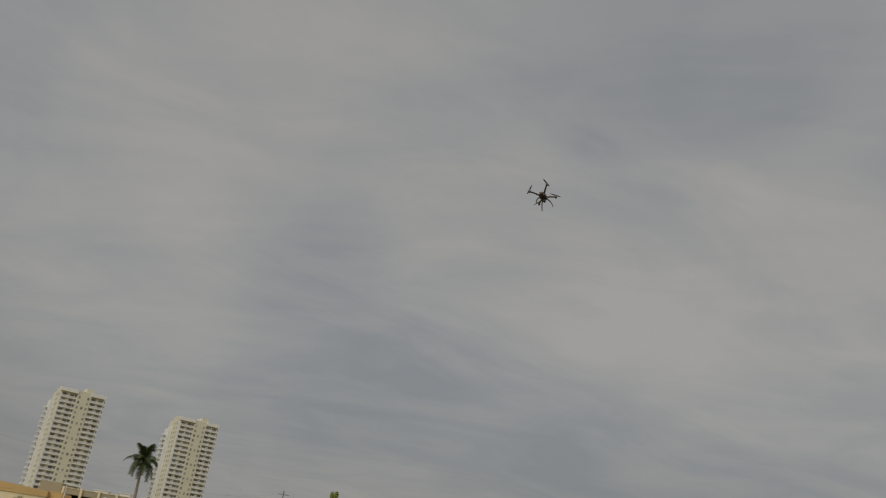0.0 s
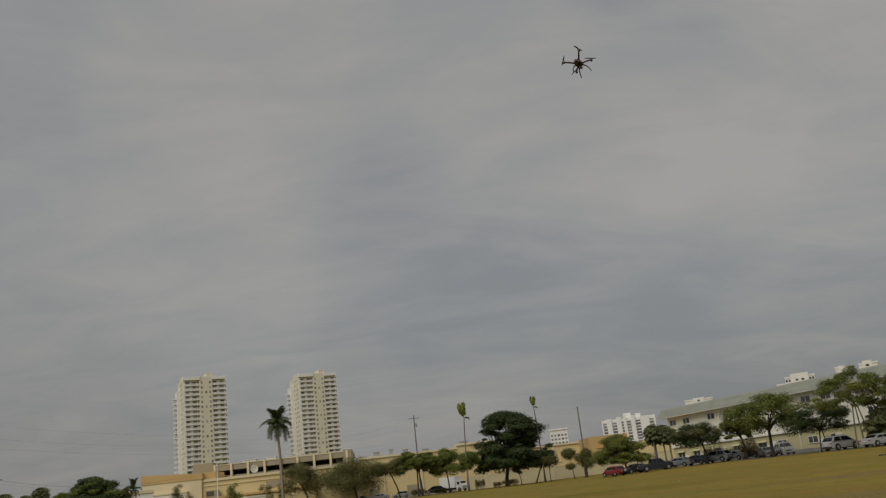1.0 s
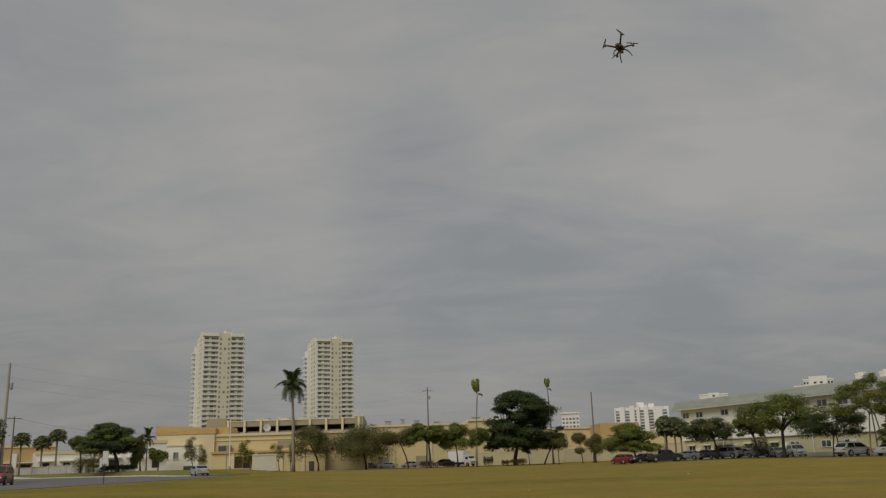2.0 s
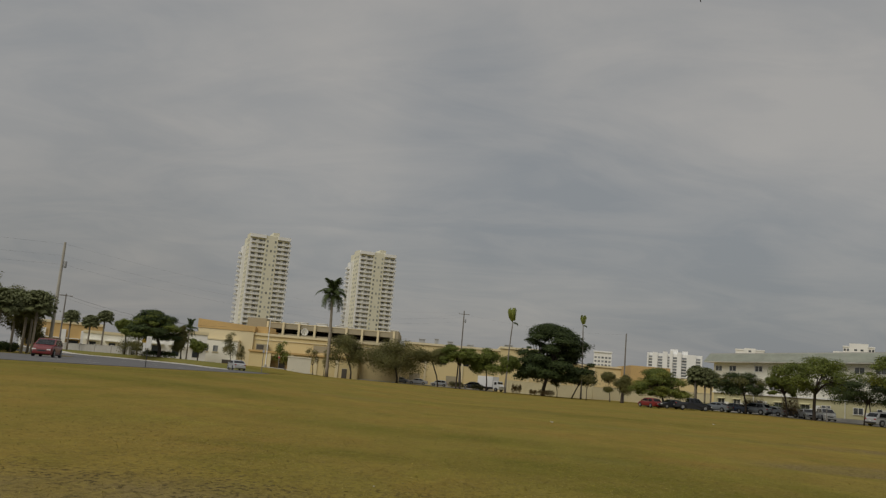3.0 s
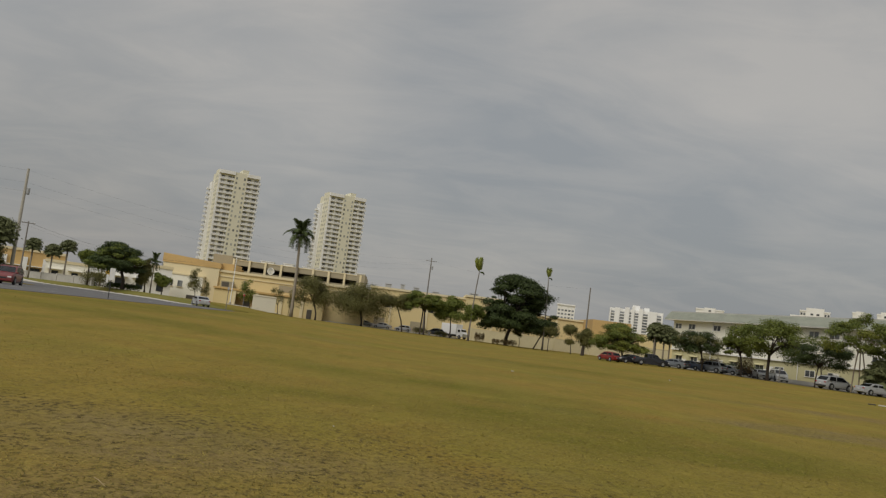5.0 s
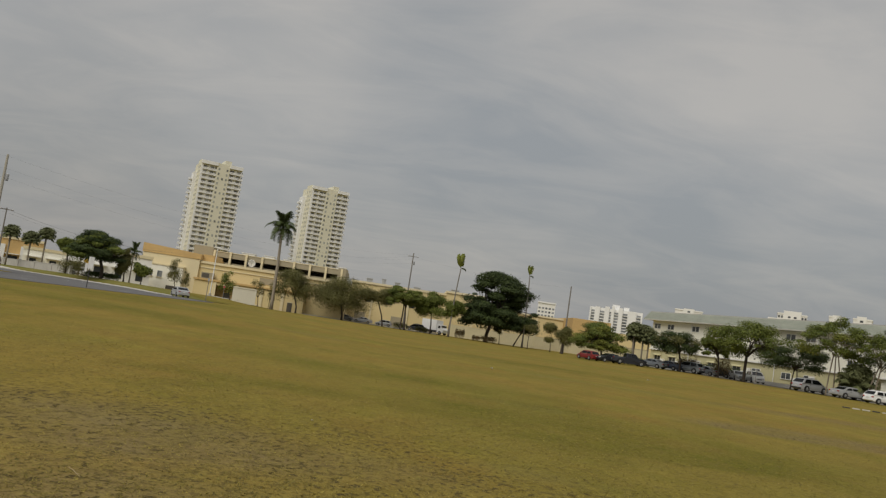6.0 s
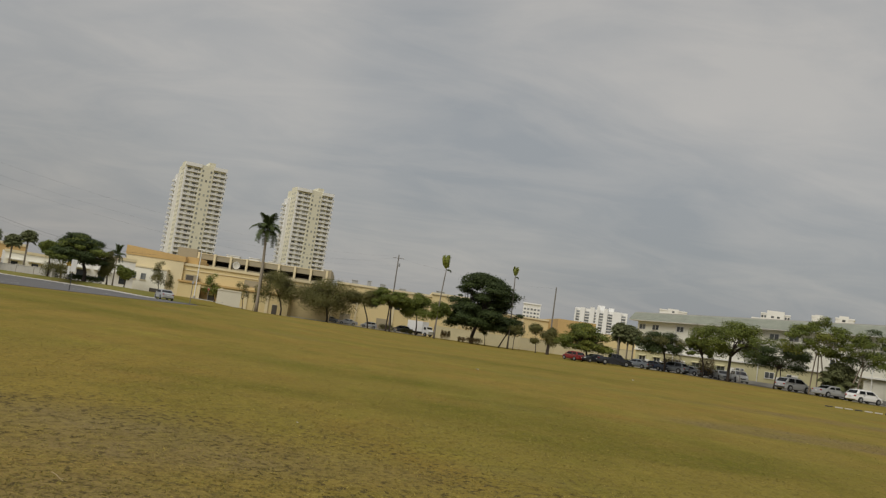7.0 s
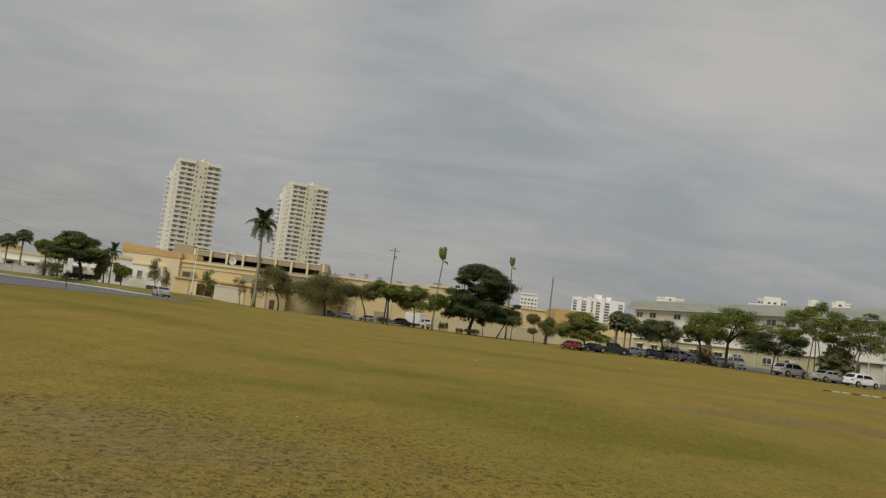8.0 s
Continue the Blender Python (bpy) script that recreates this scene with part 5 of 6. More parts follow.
hedge([(-2.5, 191.5), (-0.6, 191.8)], 1.5, 1.6, 5, "low olive shrubs under the field trees", "leaf_olive")
hedge([(2.4, 191.5), (4.0, 191.6)], 1.3, 1.5, 6, "low olive shrubs under the field trees", "leaf_olive")
hedge([(44.0, 134.6), (46.0, 133.8)], 2.4, 1.2, 10, "rusty straggling shrub between parked cars", "leaf_brown")
hedge([(47.6, 128.6), (49.0, 128.0)], 3.0, 1.1, 11, "rusty straggling shrub beside a tree trunk", "leaf_brown")
hedge([(10.8, 184.6), (12.2, 184.8)], 2.0, 0.9, 12, "rusty dry shrub beside the truck", "leaf_brown")
hedge([(14.6, 184.0), (15.4, 184.0)], 1.2, 0.9, 13, "rusty dry shrub near the big tree", "leaf_brown")
hedge([(36.0, 138.5), (39.5, 139.5)], 1.2, 1.4, 8, "low shrubs behind the parked off-road car")
hedge([(47.0, 135.0), (52.0, 131.5)], 1.8, 1.6, 9, "straggling shrubs behind the parked cars")

# ---- vehicles ----


def arc(cx, cz, r, a0, a1, n):
    return [(cx + r * math.cos(radians(a0 + (a1 - a0) * i / n)), cz + r * math.sin(radians(a0 + (a1 - a0) * i / n))) for i in range(n + 1)]


SHAPES = {
    # length, width, wheel x front/back, wheel radius, belt line, cabin outline (x, z) from rear to front
    "sedan": dict(L=4.7, W=1.80, wf=1.45, wb=-1.35, wr=0.33, hood=0.92, deck=0.98, belt=0.95, cabin=[(-1.62, 0.97), (-0.92, 1.35), (-0.15, 1.42), (0.40, 1.37), (1.28, 0.93)]),
    "suv": dict(L=4.6, W=1.86, wf=1.42, wb=-1.35, wr=0.39, hood=1.08, deck=1.06, belt=1.06, cabin=[(-2.12, 1.06), (-1.62, 1.62), (-0.5, 1.74), (0.5, 1.66), (1.42, 1.08)]),
    "hatch": dict(L=3.9, W=1.72, wf=1.25, wb=-1.20, wr=0.32, hood=0.92, deck=0.95, belt=0.95, cabin=[(-1.82, 0.95), (-1.42, 1.42), (-0.4, 1.50), (0.45, 1.43), (1.18, 0.95)]),
    "pickup": dict(L=5.5, W=1.95, wf=1.75, wb=-1.65, wr=0.40, hood=1.12, deck=1.12, belt=1.12, cabin=[(-0.75, 1.12), (-0.65, 1.75), (0.2, 1.80), (0.75, 1.74), (1.35, 1.12)]),
}


def car(shape, x, y, rz, paint_name, label, category="car", roof=""):
    s = SHAPES[shape]
    t = thing({"pickup": "pickup_truck"}.get(shape, "car"), pose(x, y, ground_z(x, y) + LIFT, 0, 0, rz), label, category, "parked vehicles")
    L, W, wr = s["L"] / 2, s["W"] / 2, s["wr"]
    wa = wr + 0.06
    lo = 0.24
    out = [(-L + 0.05, lo + 0.08), (-L, 0.55), (-L + 0.04, s["deck"] - 0.12), (-L + 0.16, s["deck"])]
    out += [(s["cabin"][0][0], s["deck"]), (s["cabin"][-1][0], s["hood"]), (L - 0.35, s["hood"] - 0.12), (L - 0.08, s["hood"] - 0.28), (L, 0.55), (L - 0.06, lo + 0.05)]
    out += [(s["wf"] + wa, lo)] + arc(s["wf"], wr, wa, -10, 190, 9) + [(s["wf"] - wa, lo), (s["wb"] + wa, lo)] + arc(s["wb"], wr, wa, -10, 190, 9) + [(s["wb"] - wa, lo)]
    arch_x = (s["wf"], s["wb"])
    bm = prism(out, -W, W)
    rim = [e for e in bm.edges if abs(e.verts[0].co.y - e.verts[1].co.y) < 1e-6 and min(e.verts[0].co.z, e.verts[1].co.z) > 0.5 and not (len(arch_x) and any(abs(e.verts[0].co.x - ax) < wa + 0.02 and e.verts[0].co.z < wr + wa for ax in arch_x))]
    bmesh.ops.bevel(bm, geom=rim, offset=0.09, segments=3, profile=0.5, affect="EDGES")
    bmesh.ops.triangulate(bm, faces=[f for f in bm.faces if len(f.verts) > 4])
    for v in bm.verts:                      # rounded plan and tumblehome
        k = min(1.0, abs(v.co.x) / L)
        v.co.y *= (1 - 0.16 * k ** 5) * (1 - 0.06 * smooth(0.6, 1.1, v.co.z)) * (1 - 0.05 * smooth(0.5, 0.2, v.co.z))
    part("body", bm, M[paint_name], t, smooth=False)
    cab = s["cabin"]
    cb = bmesh.new()
    top = max(z for _, z in cab)
    rows = []
    for side in (-1, 1):
        rows.append([cb.verts.new((px, side * (W * (0.95 - 0.16 * (pz - s["belt"]) / (top - s["belt"]))), pz)) for px, pz in cab])
    for i in range(len(cab) - 1):
        cb.faces.new((rows[0][i], rows[0][i + 1], rows[1][i + 1], rows[1][i]))
    cb.faces.new(rows[0])
    cb.faces.new(rows[1][::-1])
    cb.faces.new((rows[0][0], rows[1][0], rows[1][-1], rows[0][-1]))
    bmesh.ops.bevel(cb, geom=[e for e in cb.edges if min(e.verts[0].co.z, e.verts[1].co.z) > s["belt"] + 0.2], offset=0.07, segments=3, profile=0.5, affect="EDGES")
    part("cabin", cb, M[roof or paint_name], t, smooth=False)

    def glass(name, quad):
        g = bmesh.new()
        vs = [g.verts.new(q) for q in quad]
        f = g.faces.new(vs)
        bmesh.ops.solidify(g, geom=[f], thickness=0.012)
        part(name, g, M["car_glass"], t)

    def at(i, u, side, push=0.012):
        (ax, az), (bx, bz) = cab[i], cab[i + 1]
        px, pz = ax + (bx - ax) * u, az + (bz - az) * u
        return Vector((px, side * (W * (0.95 - 0.16 * (pz - s["belt"]) / (top - s["belt"])) + push), pz))

    n = len(cab) - 2
    front = [at(n, 0.10, -1, -0.10), at(n, 0.10, 1, -0.10), at(n, 0.92, 1, -0.08), at(n, 0.92, -1, -0.08)]
    rear = [at(0, 0.10, -1, -0.10), at(0, 0.10, 1, -0.10), at(0, 0.88, 1, -0.10), at(0, 0.88, -1, -0.10)]
    glass("windscreen", [q + Vector((0.02, 0, 0.015)) for q in front])
    glass("rear_window", [q + Vector((-0.02, 0, 0.015)) for q in rear])
    x_r, x_f = cab[1][0] + 0.05, cab[-2][0] - 0.02
    zb, zt = s["belt"] + 0.04, top - 0.16
    mid = (x_r + x_f) / 2 - 0.05

    def wall_y(zz):
        return W * (0.95 - 0.16 * (zz - s["belt"]) / (top - s["belt"])) + 0.008

    for side in (-1, 1):
        glass("side_window", [Vector((mid + 0.06, side * wall_y(zb), zb)), Vector((cab[-1][0] - 0.22, side * wall_y(zb), zb)), Vector((x_f, side * wall_y(zt), zt)), Vector((mid + 0.06, side * wall_y(zt), zt))])
        glass("side_window", [Vector((cab[0][0] + 0.35, side * wall_y(zb), zb)), Vector((mid - 0.06, side * wall_y(zb), zb)), Vector((mid - 0.06, side * wall_y(zt), zt)), Vector((x_r + 0.05, side * wall_y(zt), zt))])
        part("mirror", box(cab[-1][0] - 0.35, cab[-1][0] - 0.2, side * W * 1.0 - 0.08, side * W * 1.0 + 0.08, s["belt"] - 0.02, s["belt"] + 0.13, bevel=0.02), M[paint_name], t)
        part("headlight", box(L - 0.30, L - 0.03, side * W * 0.66 - 0.2, side * W * 0.66 + 0.14, 0.60, 0.75, bevel=0.03), M["lamp_clear"], t)
        part("tail_light", box(-L - 0.01, -L + 0.14, side * W * 0.74 - 0.12, side * W * 0.74 + 0.12, s["deck"] - 0.26, s["deck"] - 0.13, bevel=0.02), M["lamp_red"], t)
        part("door_handle", box(mid - 0.35, mid - 0.17, side * W * 0.99 - 0.02, side * W * 0.99 + 0.02, s["belt"] - 0.13, s["belt"] - 0.09), M["trim"], t)
        part("sill", box(s["wb"] + wa, s["wf"] - wa, side * W * 0.97 - 0.05, side * W * 0.97 + 0.03, lo - 0.04, lo + 0.06), M["trim"], t)
        for wx in (s["wf"], s["wb"]):
            wy = side * (W - 0.09)
            tb = tube([(0, -0.1, 0), (0, -0.08, 0), (0, 0.08, 0), (0, 0.1, 0)], [wr - 0.03, wr, wr, wr - 0.03], 18)
            ty = part("wheel", tb, M["tyre"], t, smooth=False)
            ty.matrix_basis = pose(wx, wy, wr)
            rb = tube([(0, -0.105, 0), (0, 0.105, 0)], [wr * 0.55, wr * 0.55], 14)
            for k in range(5):
                a = 2 * math.pi * k / 5
                tube([(0.05 * math.cos(a), side * 0.11, 0.05 * math.sin(a)), (wr * 0.6 * math.cos(a), side * 0.115, wr * 0.6 * math.sin(a))], [0.03, 0.025], 4, rb)
            part("rim", rb, M["rim"], ty)
    part("bumper", box(-L - 0.04, -L + 0.12, -W * 0.86, W * 0.86, 0.34, 0.52, bevel=0.03), M["trim"] if shape in ("suv", "pickup") else M[paint_name], t)
    part("bumper", box(L - 0.16, L + 0.03, -W * 0.84, W * 0.84, 0.32, 0.50, bevel=0.03), M[paint_name], t)
    part("grille", box(L - 0.06, L + 0.015, -W * 0.4, W * 0.4, 0.52, 0.66, bevel=0.015), M["trim"], t)
    part("number_plate", box(-L - 0.055, -L - 0.01, -0.16, 0.16, 0.62, 0.72), M["plate"], t)
    if shape == "suv":
        for side in (-1, 1):
            part("roof_rail", tube([(-1.6, side * W * 0.72, top - 0.06), (-1.5, side * W * 0.72, top + 0.03), (0.1, side * W * 0.72, top + 0.05), (0.25, side * W * 0.72, top - 0.03)], [0.02] * 4, 6), M["trim"], t)
    if shape == "pickup":
        part("bed", box(-L + 0.2, cab[0][0] - 0.08, -W * 0.8, W * 0.8, 1.08, 1.135), M["trim"], t)
    return t


LIFT = 0.06
CARS = [
    # shape, x, y, heading, paint, label
    ("hatch", 29.0, 134.0, 118, "red", "red hatchback parked at the field edge"),
    ("sedan", 32.2, 133.0, 200, "black", "dark sedan parked between a hatchback and an off-road car"),
    ("pickup", 35.0, 132.0, 2, "black", "black pickup truck parked at the field edge"),
    ("sedan", 39.4, 134.0, 130, "grey", "grey sedan parked under street trees"),
    ("sedan", 41.9, 133.6, 130, "navy", "dark blue sedan parked under street trees"),
    ("suv", 44.6, 132.0, 130, "grey", "dark grey off-road car with a spare wheel under trees"),
    ("sedan", 47.0, 131.6, 130, "grey", "grey sedan parked under street trees"),
    ("sedan", 49.2, 130.6, 130, "black", "black sedan in the tree shade"),
    ("sedan", 49.6, 125.0, 262, "silver", "silver sedan beside a dark tree trunk"),
    ("suv", 51.6, 123.6, 262, "carwhite", "white compact car facing the field"),
    ("suv", 51.0, 105.3, 20, "silver", "silver sport utility car parked on the grass edge"),
    ("sedan", 53.5, 100.5, 16, "silver", "silver sedan parked on the grass edge"),
    ("hatch", 53.6, 93.6, 14, "carwhite", "small white hatchback with a white roof"),
    ("suv", -38.3, 77.5, 284, "maroon", "dark red minivan on the avenue"),
    ("sedan", -32.2, 120.5, 118, "silver", "silver sedan on the avenue"),
    ("sedan", -18.5, 199.5, 178, "black", "dark sedan behind the field trees"),
    ("sedan", -15.0, 200.3, 176, "grey", "grey sedan behind the field trees"),
    ("sedan", -10.6, 200.0, 182, "silver", "silver sedan behind the field trees"),
    ("hatch", -5.6, 199.4, 178, "silver", "silver hatchback behind the field trees"),
    ("suv", 2.0, 199.8, 180, "black", "dark sport utility car behind the field trees"),
    ("sedan", -69.0, 168.0, 40, "grey", "grey sedan in the far car park"),
    ("hatch", -63.0, 163.0, 40, "carwhite", "white hatchback in the far car park"),
]
for c in CARS:
    car(*c)


def box_truck(x, y, rz):
    t = thing("box_truck", pose(x, y, ground_z(x, y) + LIFT, 0, 0, rz), "white box truck parked behind the field trees", "truck")
    part("cargo_box", box(-3.4, 1.2, -1.15, 1.15, 0.9, 3.3, bevel=0.04), M["carwhite"], t)
    part("cab", prism([(1.3, 0.5), (3.1, 0.5), (3.15, 1.2), (2.7, 1.5), (2.35, 2.3), (1.3, 2.35)], -1.0, 1.0), M["carwhite"], t)
    g = box(2.45, 2.62, -0.85, 0.85, 1.55, 2.15)
    part("windscreen", g, M["car_glass"], t)
    for s in (-1, 1):
        part("side_window", box(1.6, 2.3, s * 1.0 - 0.01, s * 1.0 + 0.01, 1.5, 2.1), M["car_glass"], t)
        for wx in (-2.2, 2.2):
            w = part("wheel", tube([(0, -0.14, 0), (0, 0.14, 0)], [0.43, 0.43], 16), M["tyre"], t)
            w.matrix_basis = pose(wx, s * 0.95, 0.43)
            part("rim", tube([(0, -0.15, 0), (0, 0.15, 0)], [0.22, 0.22], 12), M["rim"], w)
        part("tail_light", box(-3.45, -3.38, s * 0.95 - 0.08, s * 0.95 + 0.08, 0.95, 1.15), M["lamp_red"], t)
    part("chassis", box(-3.4, 3.0, -0.5, 0.5, 0.45, 0.88), M["trim"], t)
    part("rear_door_seam", box(-3.43, -3.39, -0.02, 0.02, 1.0, 3.2), M["trim"], t)


box_truck(6.6, 199.5, -42)

# ---- poles, wires and signs ----


def utility_pole(x, y, top, r, arms, label, mat="pole"):
    z = ground_z(x, y)
    h = top - z
    t = thing("utility_pole", pose(x, y, z), label, "utility pole")
    part("pole", tube([(0, 0, -0.2), (0, 0, h * 0.5), (0, 0, h)], [r, r * 0.8, r * 0.6], 10), M[mat], t)
    for hz, w, a in arms:
        arm = part("crossarm", box(-w / 2, w / 2, -0.06, 0.06, -0.06, 0.06), M["pole"], t)
        arm.matrix_basis = pose(0, 0, h - hz, 0, 0, a)
        for k in (-0.45, 0.0, 0.45):
            part("insulator", tube([(k * w, 0, 0.06), (k * w, 0, 0.16), (k * w, 0, 0.26)], [0.05, 0.07, 0.03], 6), M["plate"], arm)
    return t


utility_pole(-51.0, 103.5, 14.6, 0.24, [], "tall leaning pale concrete utility pole", "pale_pole")
utility_pole(-65.1, 135.1, 10.2, 0.15, [(0.3, 2.0, 20)], "short wooden utility pole with a crossarm")
utility_pole(-1.1, 203.5, 18.4, 0.2, [(0.8, 2.6, 10)], "tall wooden utility pole with a crossarm")
utility_pole(33.6, 181.0, 14.6, 0.2, [], "bare wooden utility pole behind the wall")


def transformer(x, y, z):
    t = thing("pole_hardware", pose(x, y, z), "small grey transformer hung on a utility pole", "transformer")
    part("tank", tube([(0.42, 0, 0), (0.42, 0, 0.1), (0.42, 0, 0.8), (0.42, 0, 0.9)], [0.12, 0.2, 0.2, 0.1], 10), M["metal"], t)
    part("bracket", box(0.1, 0.45, -0.05, 0.05, 0.35, 0.47), M["metal"], t)


transformer(-51.0, 103.5, 11.4)
transformer(-1.1, 203.5, 15.6)


def wire(a, b, sag, r=0.0045):
    t = thing("overhead_wire", Matrix(), "thin dark overhead wire between poles", "wire", "overhead wires")
    pts = []
    for i in range(25):
        s = i / 24
        p = Vector(a).lerp(Vector(b), s)
        p.z -= sag * 4 * s * (1 - s)
        pts.append(p)
    part("cable", tube(pts, [r] * 25, 4), M["cable"], t)


for dz, sag in ((0.0, 2.6), (1.5, 2.8), (2.6, 3.0)):
    wire((-51.0, 103.5, 14.4 - dz), (-1.1, 203.5, 18.0 - dz * 0.8), sag)
    wire((-51.0, 103.5, 14.4 - dz), (-92, 60, 15.0 - dz), 1.2)
for dz in (0.0, 0.5):
    wire((-65.1, 135.1, 10.0 - dz), (-46, 162, 8.2 - dz), 1.2, 0.006 if dz else 0.014)
    wire((-65.1, 135.1, 10.0 - dz), (-100, 90, 10.6 - dz), 0.8, 0.006 if dz else 0.014)
wire((-1.1, 203.5, 17.7), (33.6, 181.0, 14.3), 1.0)
wire((-1.1, 203.5, 17.7), (-34, 240, 17.0), 1.0)


def light_pole(x, y, h, label):
    t = thing("light_pole", on_ground(x, y), label, "light pole")
    part("base", tube([(0, 0, -0.1), (0, 0, 0.6)], [0.28, 0.28], 12), M["concrete"], t)
    part("shaft", tube([(0, 0, 0.6), (0, 0, h)], [0.13, 0.09], 10), M["rail"], t)
    part("lamp_head", box(-0.7, 0.7, -0.2, 0.2, h, h + 0.18, bevel=0.04), M["rail"], t)


light_pole(-42.0, 180.0, 10.2, "slim pale car park light pole")


def street_sign():
    t = thing("street_sign", on_ground(-27.0, 72.0, 8), "plain white panel sign on a thin post at the road edge", "sign")
    part("post", tube([(0, 0, -0.1), (0, 0, 2.75)], [0.035, 0.035], 8), M["trim"], t)
    part("panel", box(-0.18, 0.26, -0.06, -0.03, 1.62, 2.62, bevel=0.01), M["plate"], t)
    part("panel", box(-0.40, -0.20, -0.05, -0.02, 1.35, 2.05, bevel=0.01), M["plate"], t, "smaller white panel")
    part("bolt", tube([(0.0, -0.08, 2.5), (0.0, -0.03, 2.5)], [0.02, 0.02], 6), M["trim"], t)


street_sign()


def round_sign(x, y):
    t = thing("stop_sign", on_ground(x, y, 10), "small red octagonal sign on a post before the shops", "sign")
    part("post", tube([(0, 0, -0.1), (0, 0, 2.9)], [0.035, 0.035], 8), M["metal"], t)
    part("panel", tube([(0, -0.06, 2.4), (0, -0.03, 2.4)], [0.21, 0.21], 8), M["sign_red"], t)
    part("border", tube([(0, -0.045, 2.4), (0, -0.035, 2.4)], [0.235, 0.235], 8), M["plate"], t)


round_sign(-37.5, 172.0)


def warning_sign(x, y):
    t = thing("warning_sign", on_ground(x, y, 24), "blank yellow diamond road sign on a thin post", "sign")
    part("post", tube([(0, 0, -0.1), (0, 0, 2.9)], [0.04, 0.04], 8), M["metal"], t)
    panel = part("panel", box(-0.52, 0.52, -0.05, -0.02, -0.52, 0.52, bevel=0.01), M["sign_yellow"], t)
    panel.matrix_basis = pose(0, 0, 2.7, 0, 45, 0)


warning_sign(-57.0, 150.5)


def thin_post(x, y, h, label):
    t = thing("post", on_ground(x, y), label, "post")
    part("shaft", tube([(0, 0, -0.1), (0, 0, h)], [0.05, 0.045], 8), M["pole"], t)
    part("plate", box(-0.12, 0.12, -0.07, -0.05, h - 0.4, h - 0.05), M["metal"], t)


thin_post(-25.6, 108.0, 3.0, "thin dark post at the road edge")
thin_post(45.6, 109.0, 2.0, "thin dark post beside the parking")


def utility_box(x, y):
    t = thing("utility_enclosure", on_ground(x, y, 11), "large beige rendered enclosure at the field edge", "enclosure")
    part("wall", box(-2.4, 2.4, 0, 3.0, -0.1, 3.0), M["ivory"], t)
    part("cap", prism([(-2.5, 3.0), (2.5, 3.0), (2.3, 3.25), (-2.3, 3.25)], -0.1, 3.1), M["ivory"], t)
    part("gate", box(-1.1, 1.1, -0.04, 0.03, 0.05, 2.5), M["ivory"], t)
    part("hinge", box(-1.2, -1.05, -0.06, 0.0, 0.4, 0.6), M["metal"], t)


utility_box(-34.6, 178.5)


def kerb_stones():
    """Painted parking stops, black and white, along the car park edge."""
    for i in range(20):
        x, y = 36.4 + i * 0.70, 68.6 - i * 0.25
        t = thing("parking_stop", on_ground(x, y, -20), "painted concrete parking stop on the grass edge", "kerb stone", "parking stops")
        part("stone", box(-0.29, 0.29, -0.08, 0.08, 0, 0.09, bevel=0.02), M["kerb"] if i % 3 else M["trim"], t)


kerb_stones()

def paper_scrap(x, y, s, rz):
    z = ground_z(x, y) + 0.05 * max(0.0, 1 - math.hypot(x, y) / 120) * noise.noise((x * 0.11, y * 0.11, 3.0))
    t = thing("paper_scrap", pose(x, y, z + 0.004, 0, 0, rz), "small crumpled scrap of white litter on the grass", "litter", "litter")
    bm = bmesh.new()
    g = [[bm.verts.new((s * (i - 1), s * (j - 1) * 0.7, 0.25 * s * ((i + 2 * j) % 3))) for j in range(3)] for i in range(3)]
    for i in range(2):
        for j in range(2):
            bm.faces.new((g[i][j], g[i + 1][j], g[i + 1][j + 1], g[i][j + 1]))
    bmesh.ops.solidify(bm, geom=bm.faces[:], thickness=0.004)
    part("sheet", bm, M["plate"], t)


for x, y, s, rz in ((19.6, 67.4, 0.12, 20), (4.6, 43.7, 0.09, 70), (14.0, 58.0, 0.08, 40), (-1.2, 13.0, 0.02, 30)):
    paper_scrap(x, y, s, rz)


def twig(x, y, rz):
    t = thing("twig", pose(x, y, ground_z(x, y) + 0.012, 0, 0, rz), "thin bleached dry twig lying on the grass", "twig")
    stem = part("stem", tube([(-0.17, 0, 0), (-0.05, 0.005, 0.006), (0.08, 0.0, 0.004), (0.18, 0.006, 0)], [0.004, 0.004, 0.0035, 0.002], 6), M["dry_stem"], t)
    part("side_shoot", tube([(0.08, 0, 0.004), (0.13, 0.02, 0.010)], [0.003, 0.0015], 5), M["dry_stem"], stem)


twig(-2.57, 7.34, -55)

# ---- the drone in the air ----


